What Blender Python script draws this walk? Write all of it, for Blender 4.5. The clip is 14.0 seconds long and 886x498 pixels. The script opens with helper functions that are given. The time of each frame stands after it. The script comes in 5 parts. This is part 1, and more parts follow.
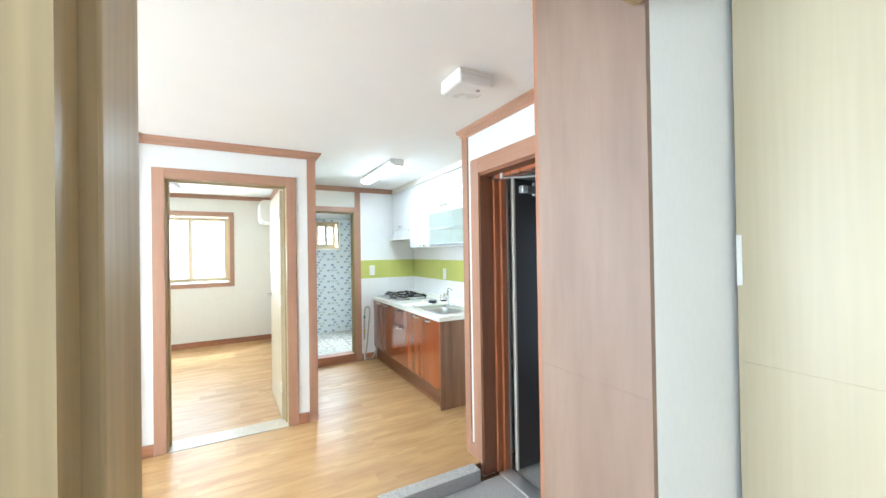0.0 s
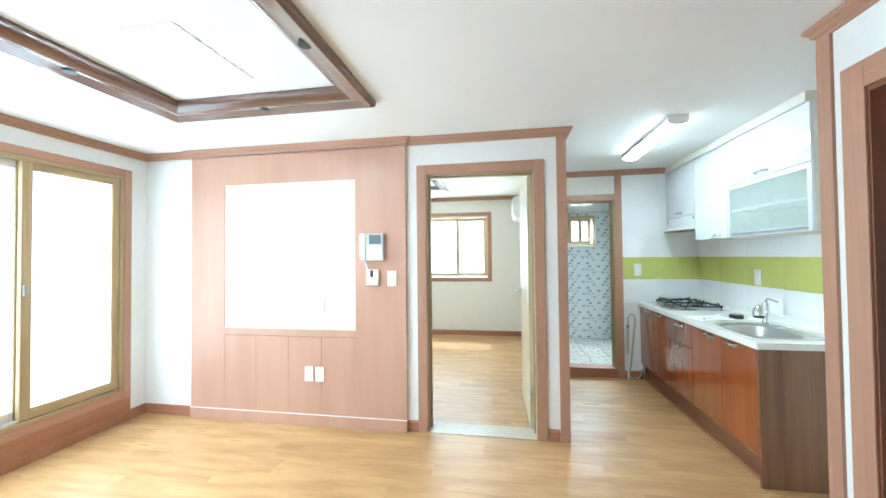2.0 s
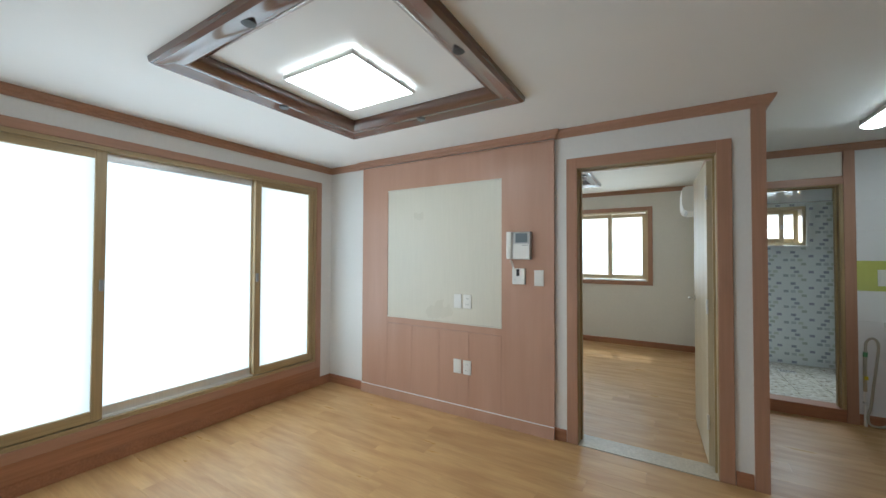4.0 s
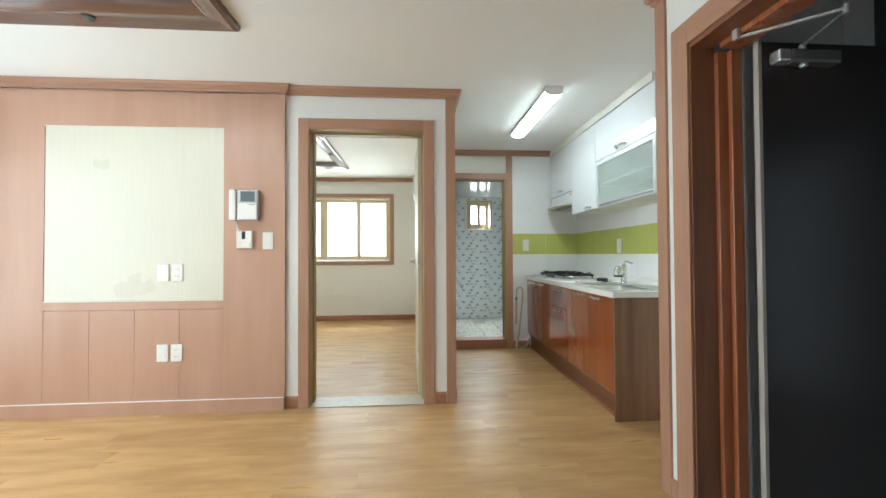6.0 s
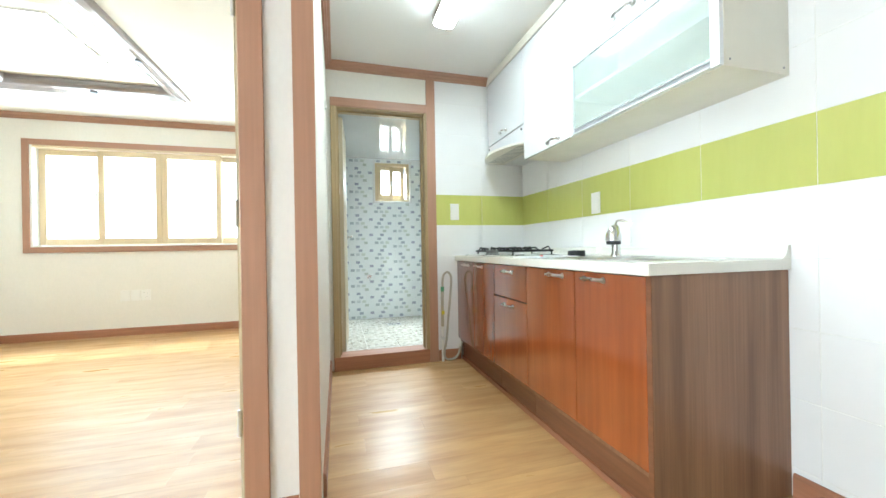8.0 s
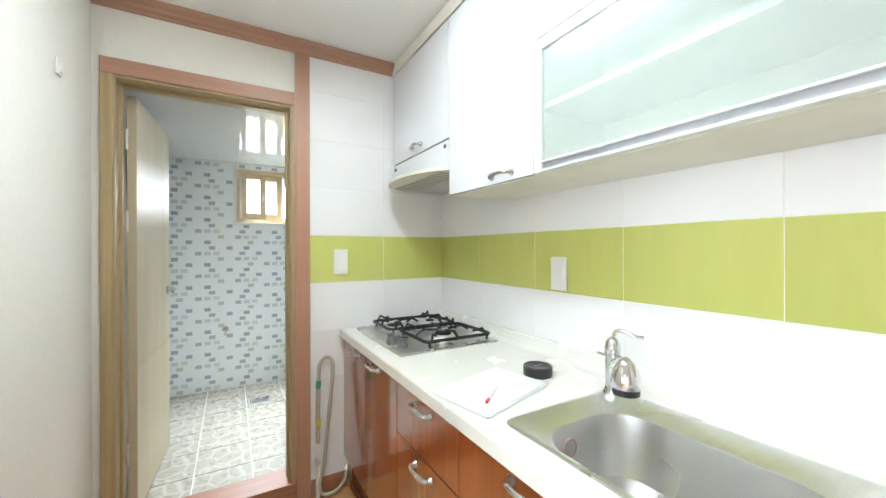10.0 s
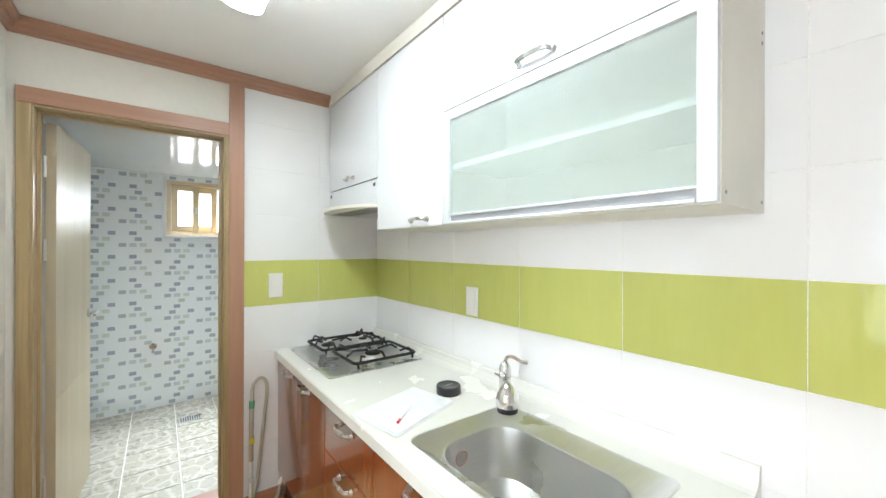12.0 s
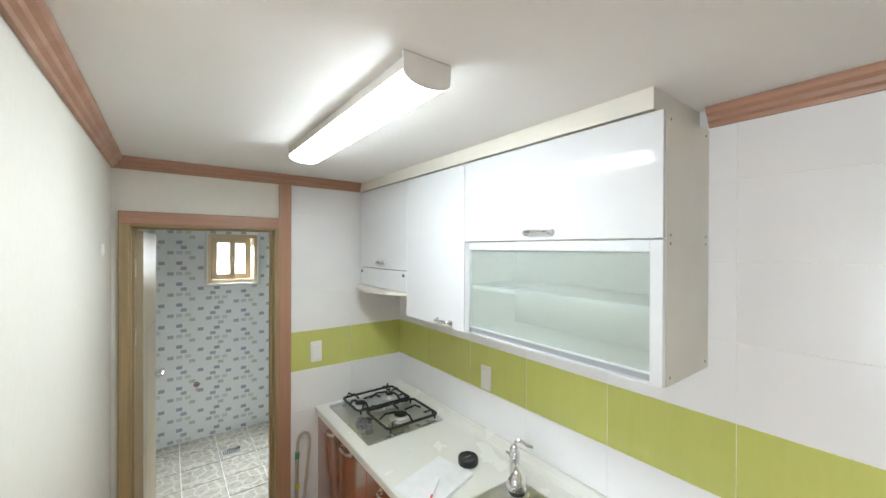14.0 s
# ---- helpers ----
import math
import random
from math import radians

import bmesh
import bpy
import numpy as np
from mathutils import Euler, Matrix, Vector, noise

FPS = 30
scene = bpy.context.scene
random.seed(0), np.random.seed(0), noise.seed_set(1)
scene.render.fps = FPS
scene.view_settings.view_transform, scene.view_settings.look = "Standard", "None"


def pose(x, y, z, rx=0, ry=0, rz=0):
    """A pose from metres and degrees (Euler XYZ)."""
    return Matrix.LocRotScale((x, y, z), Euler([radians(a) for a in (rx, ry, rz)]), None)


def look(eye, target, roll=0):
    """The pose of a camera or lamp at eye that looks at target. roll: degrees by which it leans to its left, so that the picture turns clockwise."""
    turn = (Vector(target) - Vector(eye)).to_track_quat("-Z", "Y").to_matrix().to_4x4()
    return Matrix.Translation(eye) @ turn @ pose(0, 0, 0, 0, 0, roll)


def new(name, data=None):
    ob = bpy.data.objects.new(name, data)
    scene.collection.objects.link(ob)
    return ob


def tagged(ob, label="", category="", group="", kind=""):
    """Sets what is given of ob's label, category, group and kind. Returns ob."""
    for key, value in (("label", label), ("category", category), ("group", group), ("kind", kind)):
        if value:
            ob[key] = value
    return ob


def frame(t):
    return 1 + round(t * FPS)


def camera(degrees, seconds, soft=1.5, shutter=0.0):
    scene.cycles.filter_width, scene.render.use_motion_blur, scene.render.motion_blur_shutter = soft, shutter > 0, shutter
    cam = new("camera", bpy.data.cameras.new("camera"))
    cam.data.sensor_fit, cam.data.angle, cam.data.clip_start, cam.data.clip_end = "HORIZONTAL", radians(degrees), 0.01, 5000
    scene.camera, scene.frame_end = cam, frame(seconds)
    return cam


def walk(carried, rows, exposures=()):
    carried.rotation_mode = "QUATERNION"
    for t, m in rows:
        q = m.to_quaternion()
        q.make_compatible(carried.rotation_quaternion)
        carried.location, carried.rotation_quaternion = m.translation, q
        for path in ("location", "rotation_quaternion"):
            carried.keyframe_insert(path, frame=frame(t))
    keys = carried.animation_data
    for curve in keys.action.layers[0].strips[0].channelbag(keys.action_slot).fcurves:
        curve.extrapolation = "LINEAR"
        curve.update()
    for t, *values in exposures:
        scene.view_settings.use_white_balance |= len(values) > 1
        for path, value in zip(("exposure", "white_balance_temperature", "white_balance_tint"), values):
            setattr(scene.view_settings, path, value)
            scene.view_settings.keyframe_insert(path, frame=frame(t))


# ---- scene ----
cam = camera(100.4, 14.0)
PATH = [
    (0, (0.059, 0.056, 1.547), (1.014, 1.813, 1.56), -0.9),
    (0.2, (0.102, 0.159, 1.53), (0.866, 2.007, 1.542), -1.0),
    (0.5, (0.173, 0.283, 1.521), (0.789, 2.186, 1.542), -0.7),
    (0.7, (0.212, 0.357, 1.529), (0.745, 2.284, 1.543), -0.5),
    (1, (0.225, 0.429, 1.495), (0.635, 2.386, 1.521), -0.6),
    (1.3, (0.241, 0.507, 1.495), (0.538, 2.484, 1.518), -0.6),
    (1.5, (0.237, 0.536, 1.48), (0.402, 2.529, 1.51), -0.6),
    (2, (0.177, 0.601, 1.466), (-0.155, 2.573, 1.507), -0.6),
    (2.2, (0.143, 0.601, 1.467), (-0.422, 2.519, 1.511), -0.6),
    (3.2, (0.122, 0.612, 1.464), (-1.054, 2.230, 1.504), -0.1),
    (4.3, (0.127, 0.62, 1.458), (-0.776, 2.404, 1.496), 0.3),
    (4.5, (0.156, 0.62, 1.45), (-0.626, 2.461, 1.487), 0.3),
    (5, (0.253, 0.634, 1.421), (-0.079, 2.606, 1.458), 0.0),
    (5.2, (0.261, 0.647, 1.398), (0.104, 2.641, 1.429), -0.1),
    (5.5, (0.326, 0.682, 1.334), (0.312, 2.682, 1.368), -0.2),
    (6, (0.363, 0.725, 1.171), (0.5, 2.72, 1.203), -0.3),
    (6.5, (0.426, 0.802, 0.959), (0.682, 2.786, 0.993), -0.7),
    (7, (0.5, 1.115, 0.803), (0.952, 3.063, 0.83), -0.6),
    (7.5, (0.569, 1.662, 0.835), (1.031, 3.608, 0.859), -0.5),
    (8, (0.733, 2.228, 0.966), (1.283, 4.151, 0.965), -1.0),
    (8.2, (0.771, 2.377, 0.997), (1.381, 4.281, 1.0), -0.6),
    (10.3, (1.243, 3.212, 1.372), (2.36, 4.871, 1.372), -0.0),
    (10.5, (1.276, 3.198, 1.365), (2.488, 4.788, 1.366), 0.2),
    (11, (1.317, 3.156, 1.368), (2.669, 4.63, 1.365), -0.0),
    (11.5, (1.271, 3.109, 1.423), (2.576, 4.625, 1.418), -0.1),
    (12, (1.175, 2.964, 1.507), (2.395, 4.549, 1.506), 0.2),
    (12.5, (1.062, 2.801, 1.576), (2.225, 4.429, 1.579), 0.4),
    (13, (0.952, 2.749, 1.713), (2.099, 4.387, 1.712), 0.2),
    (13.5, (0.879, 2.732, 1.856), (2.06, 4.345, 1.856), 0.3),
    (14, (0.905, 2.737, 2.005), (2.099, 4.342, 1.999), 0.2),
]

EXPOSURE = [(0.0, 1.47, 5330, 0), (0.5, 1.32, 5100, -4), (1.0, 1.24, 5050, -5), (2.2, 1.03, 5180, -4), (4.3, -0.50, 5600, 1), (5.0, -0.42, 5720, 1), (5.5, 0.10, 5820, 0), (6.0, 0.52, 5720, -2),
            (6.5, 0.95, 5600, -3), (7.0, 1.24, 5650, -2), (8.2, 1.42, 5680, -1), (10.3, 1.32, 5900, 6), (12.0, 1.20, 5920, 6), (14.0, 0.71, 6030, 7)]
walk(cam, [(t, look(eye, target, roll)) for t, eye, target, roll in PATH], EXPOSURE)

# ---- light ----
world = bpy.data.worlds.new("sky")
scene.world = world
world.use_nodes = True
_n = world.node_tree.nodes
_sky = _n.new("ShaderNodeTexSky")
_sky.sky_type, _sky.sun_disc = "NISHITA", False
_sky.sun_elevation, _sky.sun_rotation = radians(60), radians(8)
world.node_tree.links.new(_sky.outputs["Color"], _n["Background"].inputs["Color"])
_n["Background"].inputs["Strength"].default_value = 0.12


def area_lamp(name, size_x, size_y, power, at, aim, colour=(1, 1, 1)):
    lamp = bpy.data.lights.new(name, "AREA")
    lamp.shape, lamp.size, lamp.size_y, lamp.energy, lamp.color = "RECTANGLE", size_x, size_y, power, colour
    ob = new(name, lamp)
    ob.matrix_world = look(at, aim)
    return ob


sun = bpy.data.lights.new("sun", "SUN")
sun.energy, sun.angle, sun.color = 1.7, radians(0.6), (1.0, 0.95, 0.88)
new("sun", sun).matrix_world = look((-0.7, 4.04, 7.0), (0, 0, 0))

DAY = (0.96, 0.98, 1.0)
area_lamp("daylight_balcony", 2.6, 2.0, 66, (-3.52, 2.15, 1.22), (0, 2.15, 1.22), DAY)
area_lamp("daylight_bedroom", 2.5, 1.25, 66, (-1.35, 7.83, 1.65), (-1.35, 0, 1.65), DAY)
area_lamp("daylight_bathroom", 0.46, 0.52, 12, (1.465, 7.60, 1.88), (1.465, 7.05, 1.0), DAY)
area_lamp("daylight_bathroom_opening", 0.42, 0.44, 7.5, (1.465, 7.21, 1.90), (1.465, 6.70, 1.0), DAY).data.spread = radians(78)
area_lamp("daylight_study", 1.2, 1.2, 26, (-1.72, -0.9, 1.5), (1, -0.9, 1.5), DAY)
area_lamp("daylight_stairwell", 0.60, 1.9, 2.4, (3.58, 0.60, 1.0), (1.8, 0.60, 1.0), (0.88, 0.93, 1.0))

# ---- materials ----


def material(name, colour, rough=0.5, metal=0.0, second=None, scale=(6, 6, 6), amount=0.5, detail=5.0,
             grain=None, grain_amount=0.15, bump=0.0, bump_scale=120.0, vary=0.0, coat=0.0, glow=None, rough_var=0.08):
    """A surface with stains at one scale, grain at another, relief, and a tone of its own per object."""
    m = bpy.data.materials.new(name)
    m.use_nodes = True
    t = m.node_tree
    b = t.nodes["Principled BSDF"]
    link = t.links.new
    tex = t.nodes.new("ShaderNodeTexCoord")
    info = t.nodes.new("ShaderNodeObjectInfo")
    shift = t.nodes.new("ShaderNodeVectorMath")
    shift.operation = "MULTIPLY_ADD"
    shift.inputs[1].default_value = (1, 1, 1)
    spread = t.nodes.new("ShaderNodeVectorMath")
    spread.operation = "SCALE"
    spread.inputs[0].default_value = (7.3, 5.1, 3.7) if vary else (0, 0, 0)
    link(info.outputs["Random"], spread.inputs["Scale"])
    link(tex.outputs["Object"], shift.inputs[0])
    link(spread.outputs[0], shift.inputs[2])

    def noise_at(s, d):
        mp = t.nodes.new("ShaderNodeMapping")
        mp.inputs["Scale"].default_value = s if isinstance(s, tuple) else (s, s, s)
        link(shift.outputs[0], mp.inputs["Vector"])
        n = t.nodes.new("ShaderNodeTexNoise")
        n.inputs["Scale"].default_value, n.inputs["Detail"].default_value = 1.0, d
        link(mp.outputs[0], n.inputs["Vector"])
        return n

    big = noise_at(scale, detail)
    ramp = t.nodes.new("ShaderNodeMapRange")
    ramp.inputs["From Min"].default_value, ramp.inputs["From Max"].default_value = 0.3, 0.7
    ramp.inputs["To Max"].default_value = amount
    link(big.outputs["Fac"], ramp.inputs["Value"])
    mix = t.nodes.new("ShaderNodeMix")
    mix.data_type = "RGBA"
    mix.inputs["A"].default_value = (*colour, 1)
    mix.inputs["B"].default_value = (*(second or tuple(c * 0.85 for c in colour)), 1)
    link(ramp.outputs[0], mix.inputs["Factor"])
    out = mix.outputs["Result"]
    if grain:
        fine = noise_at(grain, 3.0)
        r2 = t.nodes.new("ShaderNodeMapRange")
        r2.inputs["From Min"].default_value, r2.inputs["From Max"].default_value = 0.3, 0.7
        r2.inputs["To Min"].default_value, r2.inputs["To Max"].default_value = 1 - grain_amount, 1 + grain_amount
        link(fine.outputs["Fac"], r2.inputs["Value"])
        mul = t.nodes.new("ShaderNodeVectorMath")
        mul.operation = "SCALE"
        link(out, mul.inputs[0])
        link(r2.outputs[0], mul.inputs["Scale"])
        out = mul.outputs[0]
    if vary:
        r3 = t.nodes.new("ShaderNodeMapRange")
        r3.inputs["To Min"].default_value, r3.inputs["To Max"].default_value = 1 - vary, 1 + vary
        link(info.outputs["Random"], r3.inputs["Value"])
        mul = t.nodes.new("ShaderNodeVectorMath")
        mul.operation = "SCALE"
        link(out, mul.inputs[0])
        link(r3.outputs[0], mul.inputs["Scale"])
        out = mul.outputs[0]
    link(out, b.inputs["Base Color"])
    rr = t.nodes.new("ShaderNodeMapRange")
    rr.inputs["From Min"].default_value, rr.inputs["From Max"].default_value = 0.3, 0.7
    rr.inputs["To Min"].default_value, rr.inputs["To Max"].default_value = max(0.02, rough - rough_var), rough + rough_var
    link(big.outputs["Fac"], rr.inputs["Value"])
    link(rr.outputs[0], b.inputs["Roughness"])
    b.inputs["Metallic"].default_value = metal
    b.inputs["Coat Weight"].default_value = coat
    b.inputs["Coat Roughness"].default_value = 0.09
    if bump:
        bn = noise_at(bump_scale, 4.0)
        bp = t.nodes.new("ShaderNodeBump")
        bp.inputs["Strength"].default_value, bp.inputs["Distance"].default_value = bump, 0.002
        link(bn.outputs["Fac"], bp.inputs["Height"])
        link(bp.outputs[0], b.inputs["Normal"])
    if glow:
        b.inputs["Emission Color"].default_value = (*glow[:3], 1)
        b.inputs["Emission Strength"].default_value = glow[3]
    return m


def wood(name, colour, second, axis, rough=0.4, coat=0.0, fine=1.0, vary=0.0, amount=0.8, streak=0.13, along=0.7):
    """Straight-grained wood or wood foil, its grain along one axis."""
    s, g = [9.0 * fine] * 3, [70.0 * fine] * 3
    s["xyz".index(axis)], g["xyz".index(axis)] = along, 3.5 * along
    return material(name, colour, rough, second=second, scale=tuple(s), amount=amount, detail=6, grain=tuple(g), grain_amount=streak,
                    bump=0.06, bump_scale=tuple(g), coat=coat, vary=vary)


PAPER = material("white_wallpaper", (0.79, 0.785, 0.765), 0.75, scale=(2, 2, 2), second=(0.765, 0.76, 0.735), amount=0.6, grain=(60, 60, 30), grain_amount=0.015, bump=0.25, bump_scale=(240, 240, 60))
PAPER_WARM = material("cream_wallpaper", (0.77, 0.745, 0.68), 0.75, scale=(2, 2, 2), second=(0.745, 0.72, 0.65), amount=0.6, grain=(60, 60, 30), grain_amount=0.015, bump=0.25, bump_scale=(240, 240, 60))
CEILING = material("ceiling_paper", (0.83, 0.825, 0.81), 0.85, scale=(3, 3, 3), second=(0.81, 0.805, 0.785), amount=0.6, bump=0.3, bump_scale=300)
CEILING_WARM = material("cream_ceiling_paper", (0.80, 0.77, 0.69), 0.85, scale=(3, 3, 3), second=(0.77, 0.74, 0.66), amount=0.6, bump=0.3, bump_scale=300)
PLANK = wood("oak_laminate", (0.55, 0.345, 0.148), (0.38, 0.212, 0.082), "x", 0.35, vary=0.05, fine=1.2, amount=0.85, along=2.0, streak=0.06)
PLANK.node_tree.nodes["Principled BSDF"].inputs["Specular IOR Level"].default_value = 0.5
UNDERLAY = material("floor_underlay", (0.20, 0.11, 0.05), 0.8)
TRIM = {a: wood("cherry_trim_" + a, (0.42, 0.238, 0.157), (0.34, 0.176, 0.107), a, 0.38, amount=0.5, streak=0.06) for a in "xyz"}
TRIM_RED = {a: wood("red_cherry_trim_" + a, (0.38, 0.175, 0.095), (0.29, 0.125, 0.066), a, 0.38) for a in "xyz"}
BOARD = wood("pink_wood_board", (0.50, 0.305, 0.220), (0.43, 0.247, 0.169), "z", 0.36, fine=0.6, amount=0.75, streak=0.02)
BOARD_PALE = wood("pale_wood_board", (0.285, 0.197, 0.145), (0.195, 0.127, 0.09), "z", 0.5, fine=0.5, amount=0.85, streak=0.06, along=1.2)
TRAY_WOOD = {a: wood("dark_glossy_wood_" + a, (0.15, 0.075, 0.05), (0.10, 0.045, 0.03), a, 0.18, coat=1.0) for a in "xy"}
# Wood greyed and lightened: the window's grazing reflection is put into the colour.
TRAY_SHEEN = {a: wood("sheen_greyed_glossy_wood_" + a, (0.27, 0.24, 0.235), (0.20, 0.175, 0.17), a, 0.2, coat=1.0) for a in "xy"}
CREAM_PANEL = material("cream_board", (0.665, 0.628, 0.525), 0.32, scale=(1.5, 1.5, 1.5), second=(0.62, 0.59, 0.505), amount=0.5, grain=(90, 90, 4), grain_amount=0.02)
LINING = {a: wood("brown_lining_" + a, (0.24, 0.105, 0.054), (0.18, 0.076, 0.038), a, 0.4, amount=0.5) for a in "yz"}
KHAKI = {a: wood("khaki_frame_" + a, (0.40, 0.30, 0.155), (0.33, 0.235, 0.11), a, 0.4) for a in "xyz"}
# Lit copy of the khaki: glow round the backlit sashes is mixed into the colour.
KHAKI_LIT = {a: wood("pale_khaki_frame_" + a, (0.64, 0.52, 0.33), (0.57, 0.45, 0.27), a, 0.4, amount=0.5, streak=0.05) for a in "xyz"}
LEAF = wood("beige_door_foil", (0.53, 0.455, 0.31), (0.48, 0.405, 0.27), "z", 0.42, amount=0.3, streak=0.03)
STONE_SILL = material("pale_stone_threshold", (0.52, 0.47, 0.38), 0.35, second=(0.43, 0.38, 0.29), scale=(14, 14, 14), grain=(90, 90, 90))
GRANITE = material("grey_granite", (0.26, 0.25, 0.24), 0.42, second=(0.62, 0.61, 0.59), scale=(130, 130, 130), amount=1.0, detail=3, grain=(420, 420, 420), grain_amount=0.4, bump=0.1)
DOOR_DARK = material("dark_steel_door", (0.038, 0.033, 0.032), 0.32, second=(0.045, 0.038, 0.036), scale=(3, 3, 3), rough_var=0.01)
DOOR_DARK.node_tree.nodes["Principled BSDF"].inputs["Specular IOR Level"].default_value = 0.45
# One even dark grey for the stairwell and the ground.
DARK_PLAIN = material("plain_dark_grey", (0.085, 0.082, 0.075), 0.7, scale=(2, 2, 2))
ALU = material("satin_aluminium", (0.74, 0.74, 0.73), 0.38, metal=0.75, scale=(4, 4, 4), grain=(200, 200, 4), grain_amount=0.05)
EDGE_METAL = material("pale_painted_metal", (0.46, 0.43, 0.38), 0.4, scale=(6, 6, 6))
FRAME_ALU = material("silver_cabinet_frame", (0.74, 0.76, 0.78), 0.42, metal=0.35, scale=(4, 4, 4))
# Darker aluminium for the grip recess: its shade is painted as grey.
SHADED_ALU = material("shaded_aluminium", (0.42, 0.43, 0.45), 0.4, metal=0.4, scale=(4, 4, 4))
KNOB_GREY = material("dark_grey_plastic", (0.15, 0.15, 0.15), 0.35, scale=(20, 20, 20))
HANDLE = material("satin_nickel", (0.60, 0.60, 0.585), 0.27, metal=1.0, scale=(9, 9, 9), amount=0.3)
HOB_STEEL = material("grey_hob_steel", (0.58, 0.585, 0.575), 0.30, metal=0.85, scale=(5, 5, 5), amount=0.4, grain=(10, 300, 300), grain_amount=0.05)
STEEL = material("brushed_steel", (0.70, 0.70, 0.69), 0.31, metal=1.0, scale=(5, 5, 5), amount=0.4, grain=(10, 300, 300), grain_amount=0.035, bump=0.03, bump_scale=(10, 300, 300))
CHROME = material("chrome", (0.72, 0.72, 0.72), 0.10, metal=1.0, scale=(20, 20, 20), amount=0.3)
BLACK_IRON = material("black_enamel", (0.010, 0.010, 0.010), 0.5, scale=(30, 30, 30), bump=0.15)
BLACK_PLASTIC = material("black_plastic", (0.02, 0.02, 0.022), 0.35, scale=(30, 30, 30))
GREY_PLASTIC = material("grey_plastic", (0.30, 0.31, 0.31), 0.4, scale=(30, 30, 30))
WHITE_PLASTIC = material("white_plastic", (0.80, 0.79, 0.75), 0.35, scale=(8, 8, 8), second=(0.76, 0.745, 0.70))
SILVER_PLASTIC = material("silver_plastic", (0.55, 0.55, 0.54), 0.35, metal=0.3, scale=(8, 8, 8))
SCREEN = material("dim_screen", (0.14, 0.17, 0.19), 0.12, scale=(8, 8, 8))
CHERRY_GLOSS = wood("glossy_cherry_front", (0.31, 0.080, 0.021), (0.22, 0.050, 0.012), "z", 0.14, coat=1.0, fine=0.8, vary=0.03, streak=0.08)
WALNUT = wood("walnut_side", (0.30, 0.165, 0.092), (0.145, 0.072, 0.038), "z", 0.4, fine=1.4)
TOE = wood("toe_kick_wood", (0.22, 0.095, 0.045), (0.16, 0.065, 0.03), "y", 0.35)
COUNTER = material("speckled_countertop", (0.80, 0.79, 0.74), 0.26, second=(0.775, 0.765, 0.71), scale=(6, 6, 6), amount=0.6, detail=3, grain=(160, 160, 160), grain_amount=0.012, rough_var=0.02)
LACQUER = material("white_gloss_lacquer", (0.69, 0.70, 0.715), 0.12, second=(0.675, 0.685, 0.70), scale=(2, 2, 2), coat=0.4, rough_var=0.03)
CREAM_BODY = material("cream_cabinet_body", (0.74, 0.71, 0.63), 0.4, scale=(4, 4, 4))
TILE_WHITE = material("white_wall_tile", (0.83, 0.825, 0.825), 0.07, second=(0.77, 0.765, 0.765), scale=(3, 3, 3), vary=0.012, bump=0.36, bump_scale=(11, 11, 7), rough_var=0.03)
TILE_GREEN = material("lime_wall_tile", (0.555, 0.575, 0.165), 0.055, second=(0.49, 0.515, 0.130), scale=(9, 9, 1.6), vary=0.03, grain=(50, 50, 8), grain_amount=0.015, bump=0.4, bump_scale=(11, 11, 7), rough_var=0.02)
GROUT = material("pale_grout", (0.86, 0.85, 0.80), 0.85, scale=(30, 30, 30), grain=(200, 200, 200))
PAPER_SHEET = material("white_writing_paper", (0.82, 0.82, 0.84), 0.7, scale=(20, 20, 20))
RED = material("red_plastic", (0.65, 0.03, 0.03), 0.3)
HOSE = material("grey_rubber_hose", (0.46, 0.43, 0.35), 0.5, scale=(40, 40, 40))
GREEN_PLASTIC = material("green_plastic", (0.10, 0.32, 0.16), 0.4)
YELLOW_PLASTIC = material("yellow_plastic", (0.65, 0.55, 0.05), 0.4)
BRASS = material("dull_brass", (0.50, 0.45, 0.33), 0.4, metal=0.4)
LAMP_PANEL = material("lit_panel_diffuser", (0.9, 0.9, 0.9), 0.4, glow=(1.0, 1.0, 0.97, 17.0))
LAMP_TUBE = material("lit_tube_diffuser", (0.9, 0.9, 0.9), 0.4, glow=(0.97, 1.0, 0.98, 21.0))
LAMP_BED = material("lit_bedroom_diffuser", (0.9, 0.9, 0.9), 0.4, glow=(1.0, 1.0, 0.95, 5.0))
LAMP_OFF = material("unlit_diffuser", (0.80, 0.80, 0.79), 0.3)
VINYL_WHITE = material("white_vinyl", (0.80, 0.80, 0.79), 0.3)
BATH_CEILING = material("glossy_bath_ceiling", (0.64, 0.65, 0.635), 0.08, second=(0.58, 0.59, 0.575), scale=(2, 2, 2), rough_var=0.02)


def frosted_material(name, tint):
    """Milky window glass: scatters the daylight behind it, with a faint gloss."""
    m = bpy.data.materials.new(name)
    m.use_nodes = True
    t = m.node_tree
    t.nodes.remove(t.nodes["Principled BSDF"])
    milky, gloss, mix, fr = (t.nodes.new("ShaderNode" + k) for k in ("BsdfTranslucent", "BsdfGlossy", "MixShader", "Fresnel"))
    milky.inputs["Color"].default_value = (*tint, 1)
    gloss.inputs["Roughness"].default_value = 0.15
    fr.inputs["IOR"].default_value = 1.45
    t.links.new(fr.outputs[0], mix.inputs[0])
    t.links.new(milky.outputs[0], mix.inputs[1])
    t.links.new(gloss.outputs[0], mix.inputs[2])
    t.links.new(mix.outputs[0], t.nodes["Material Output"].inputs["Surface"])
    return m


GLASS = frosted_material("frosted_window_glass", (0.90, 0.92, 0.92))
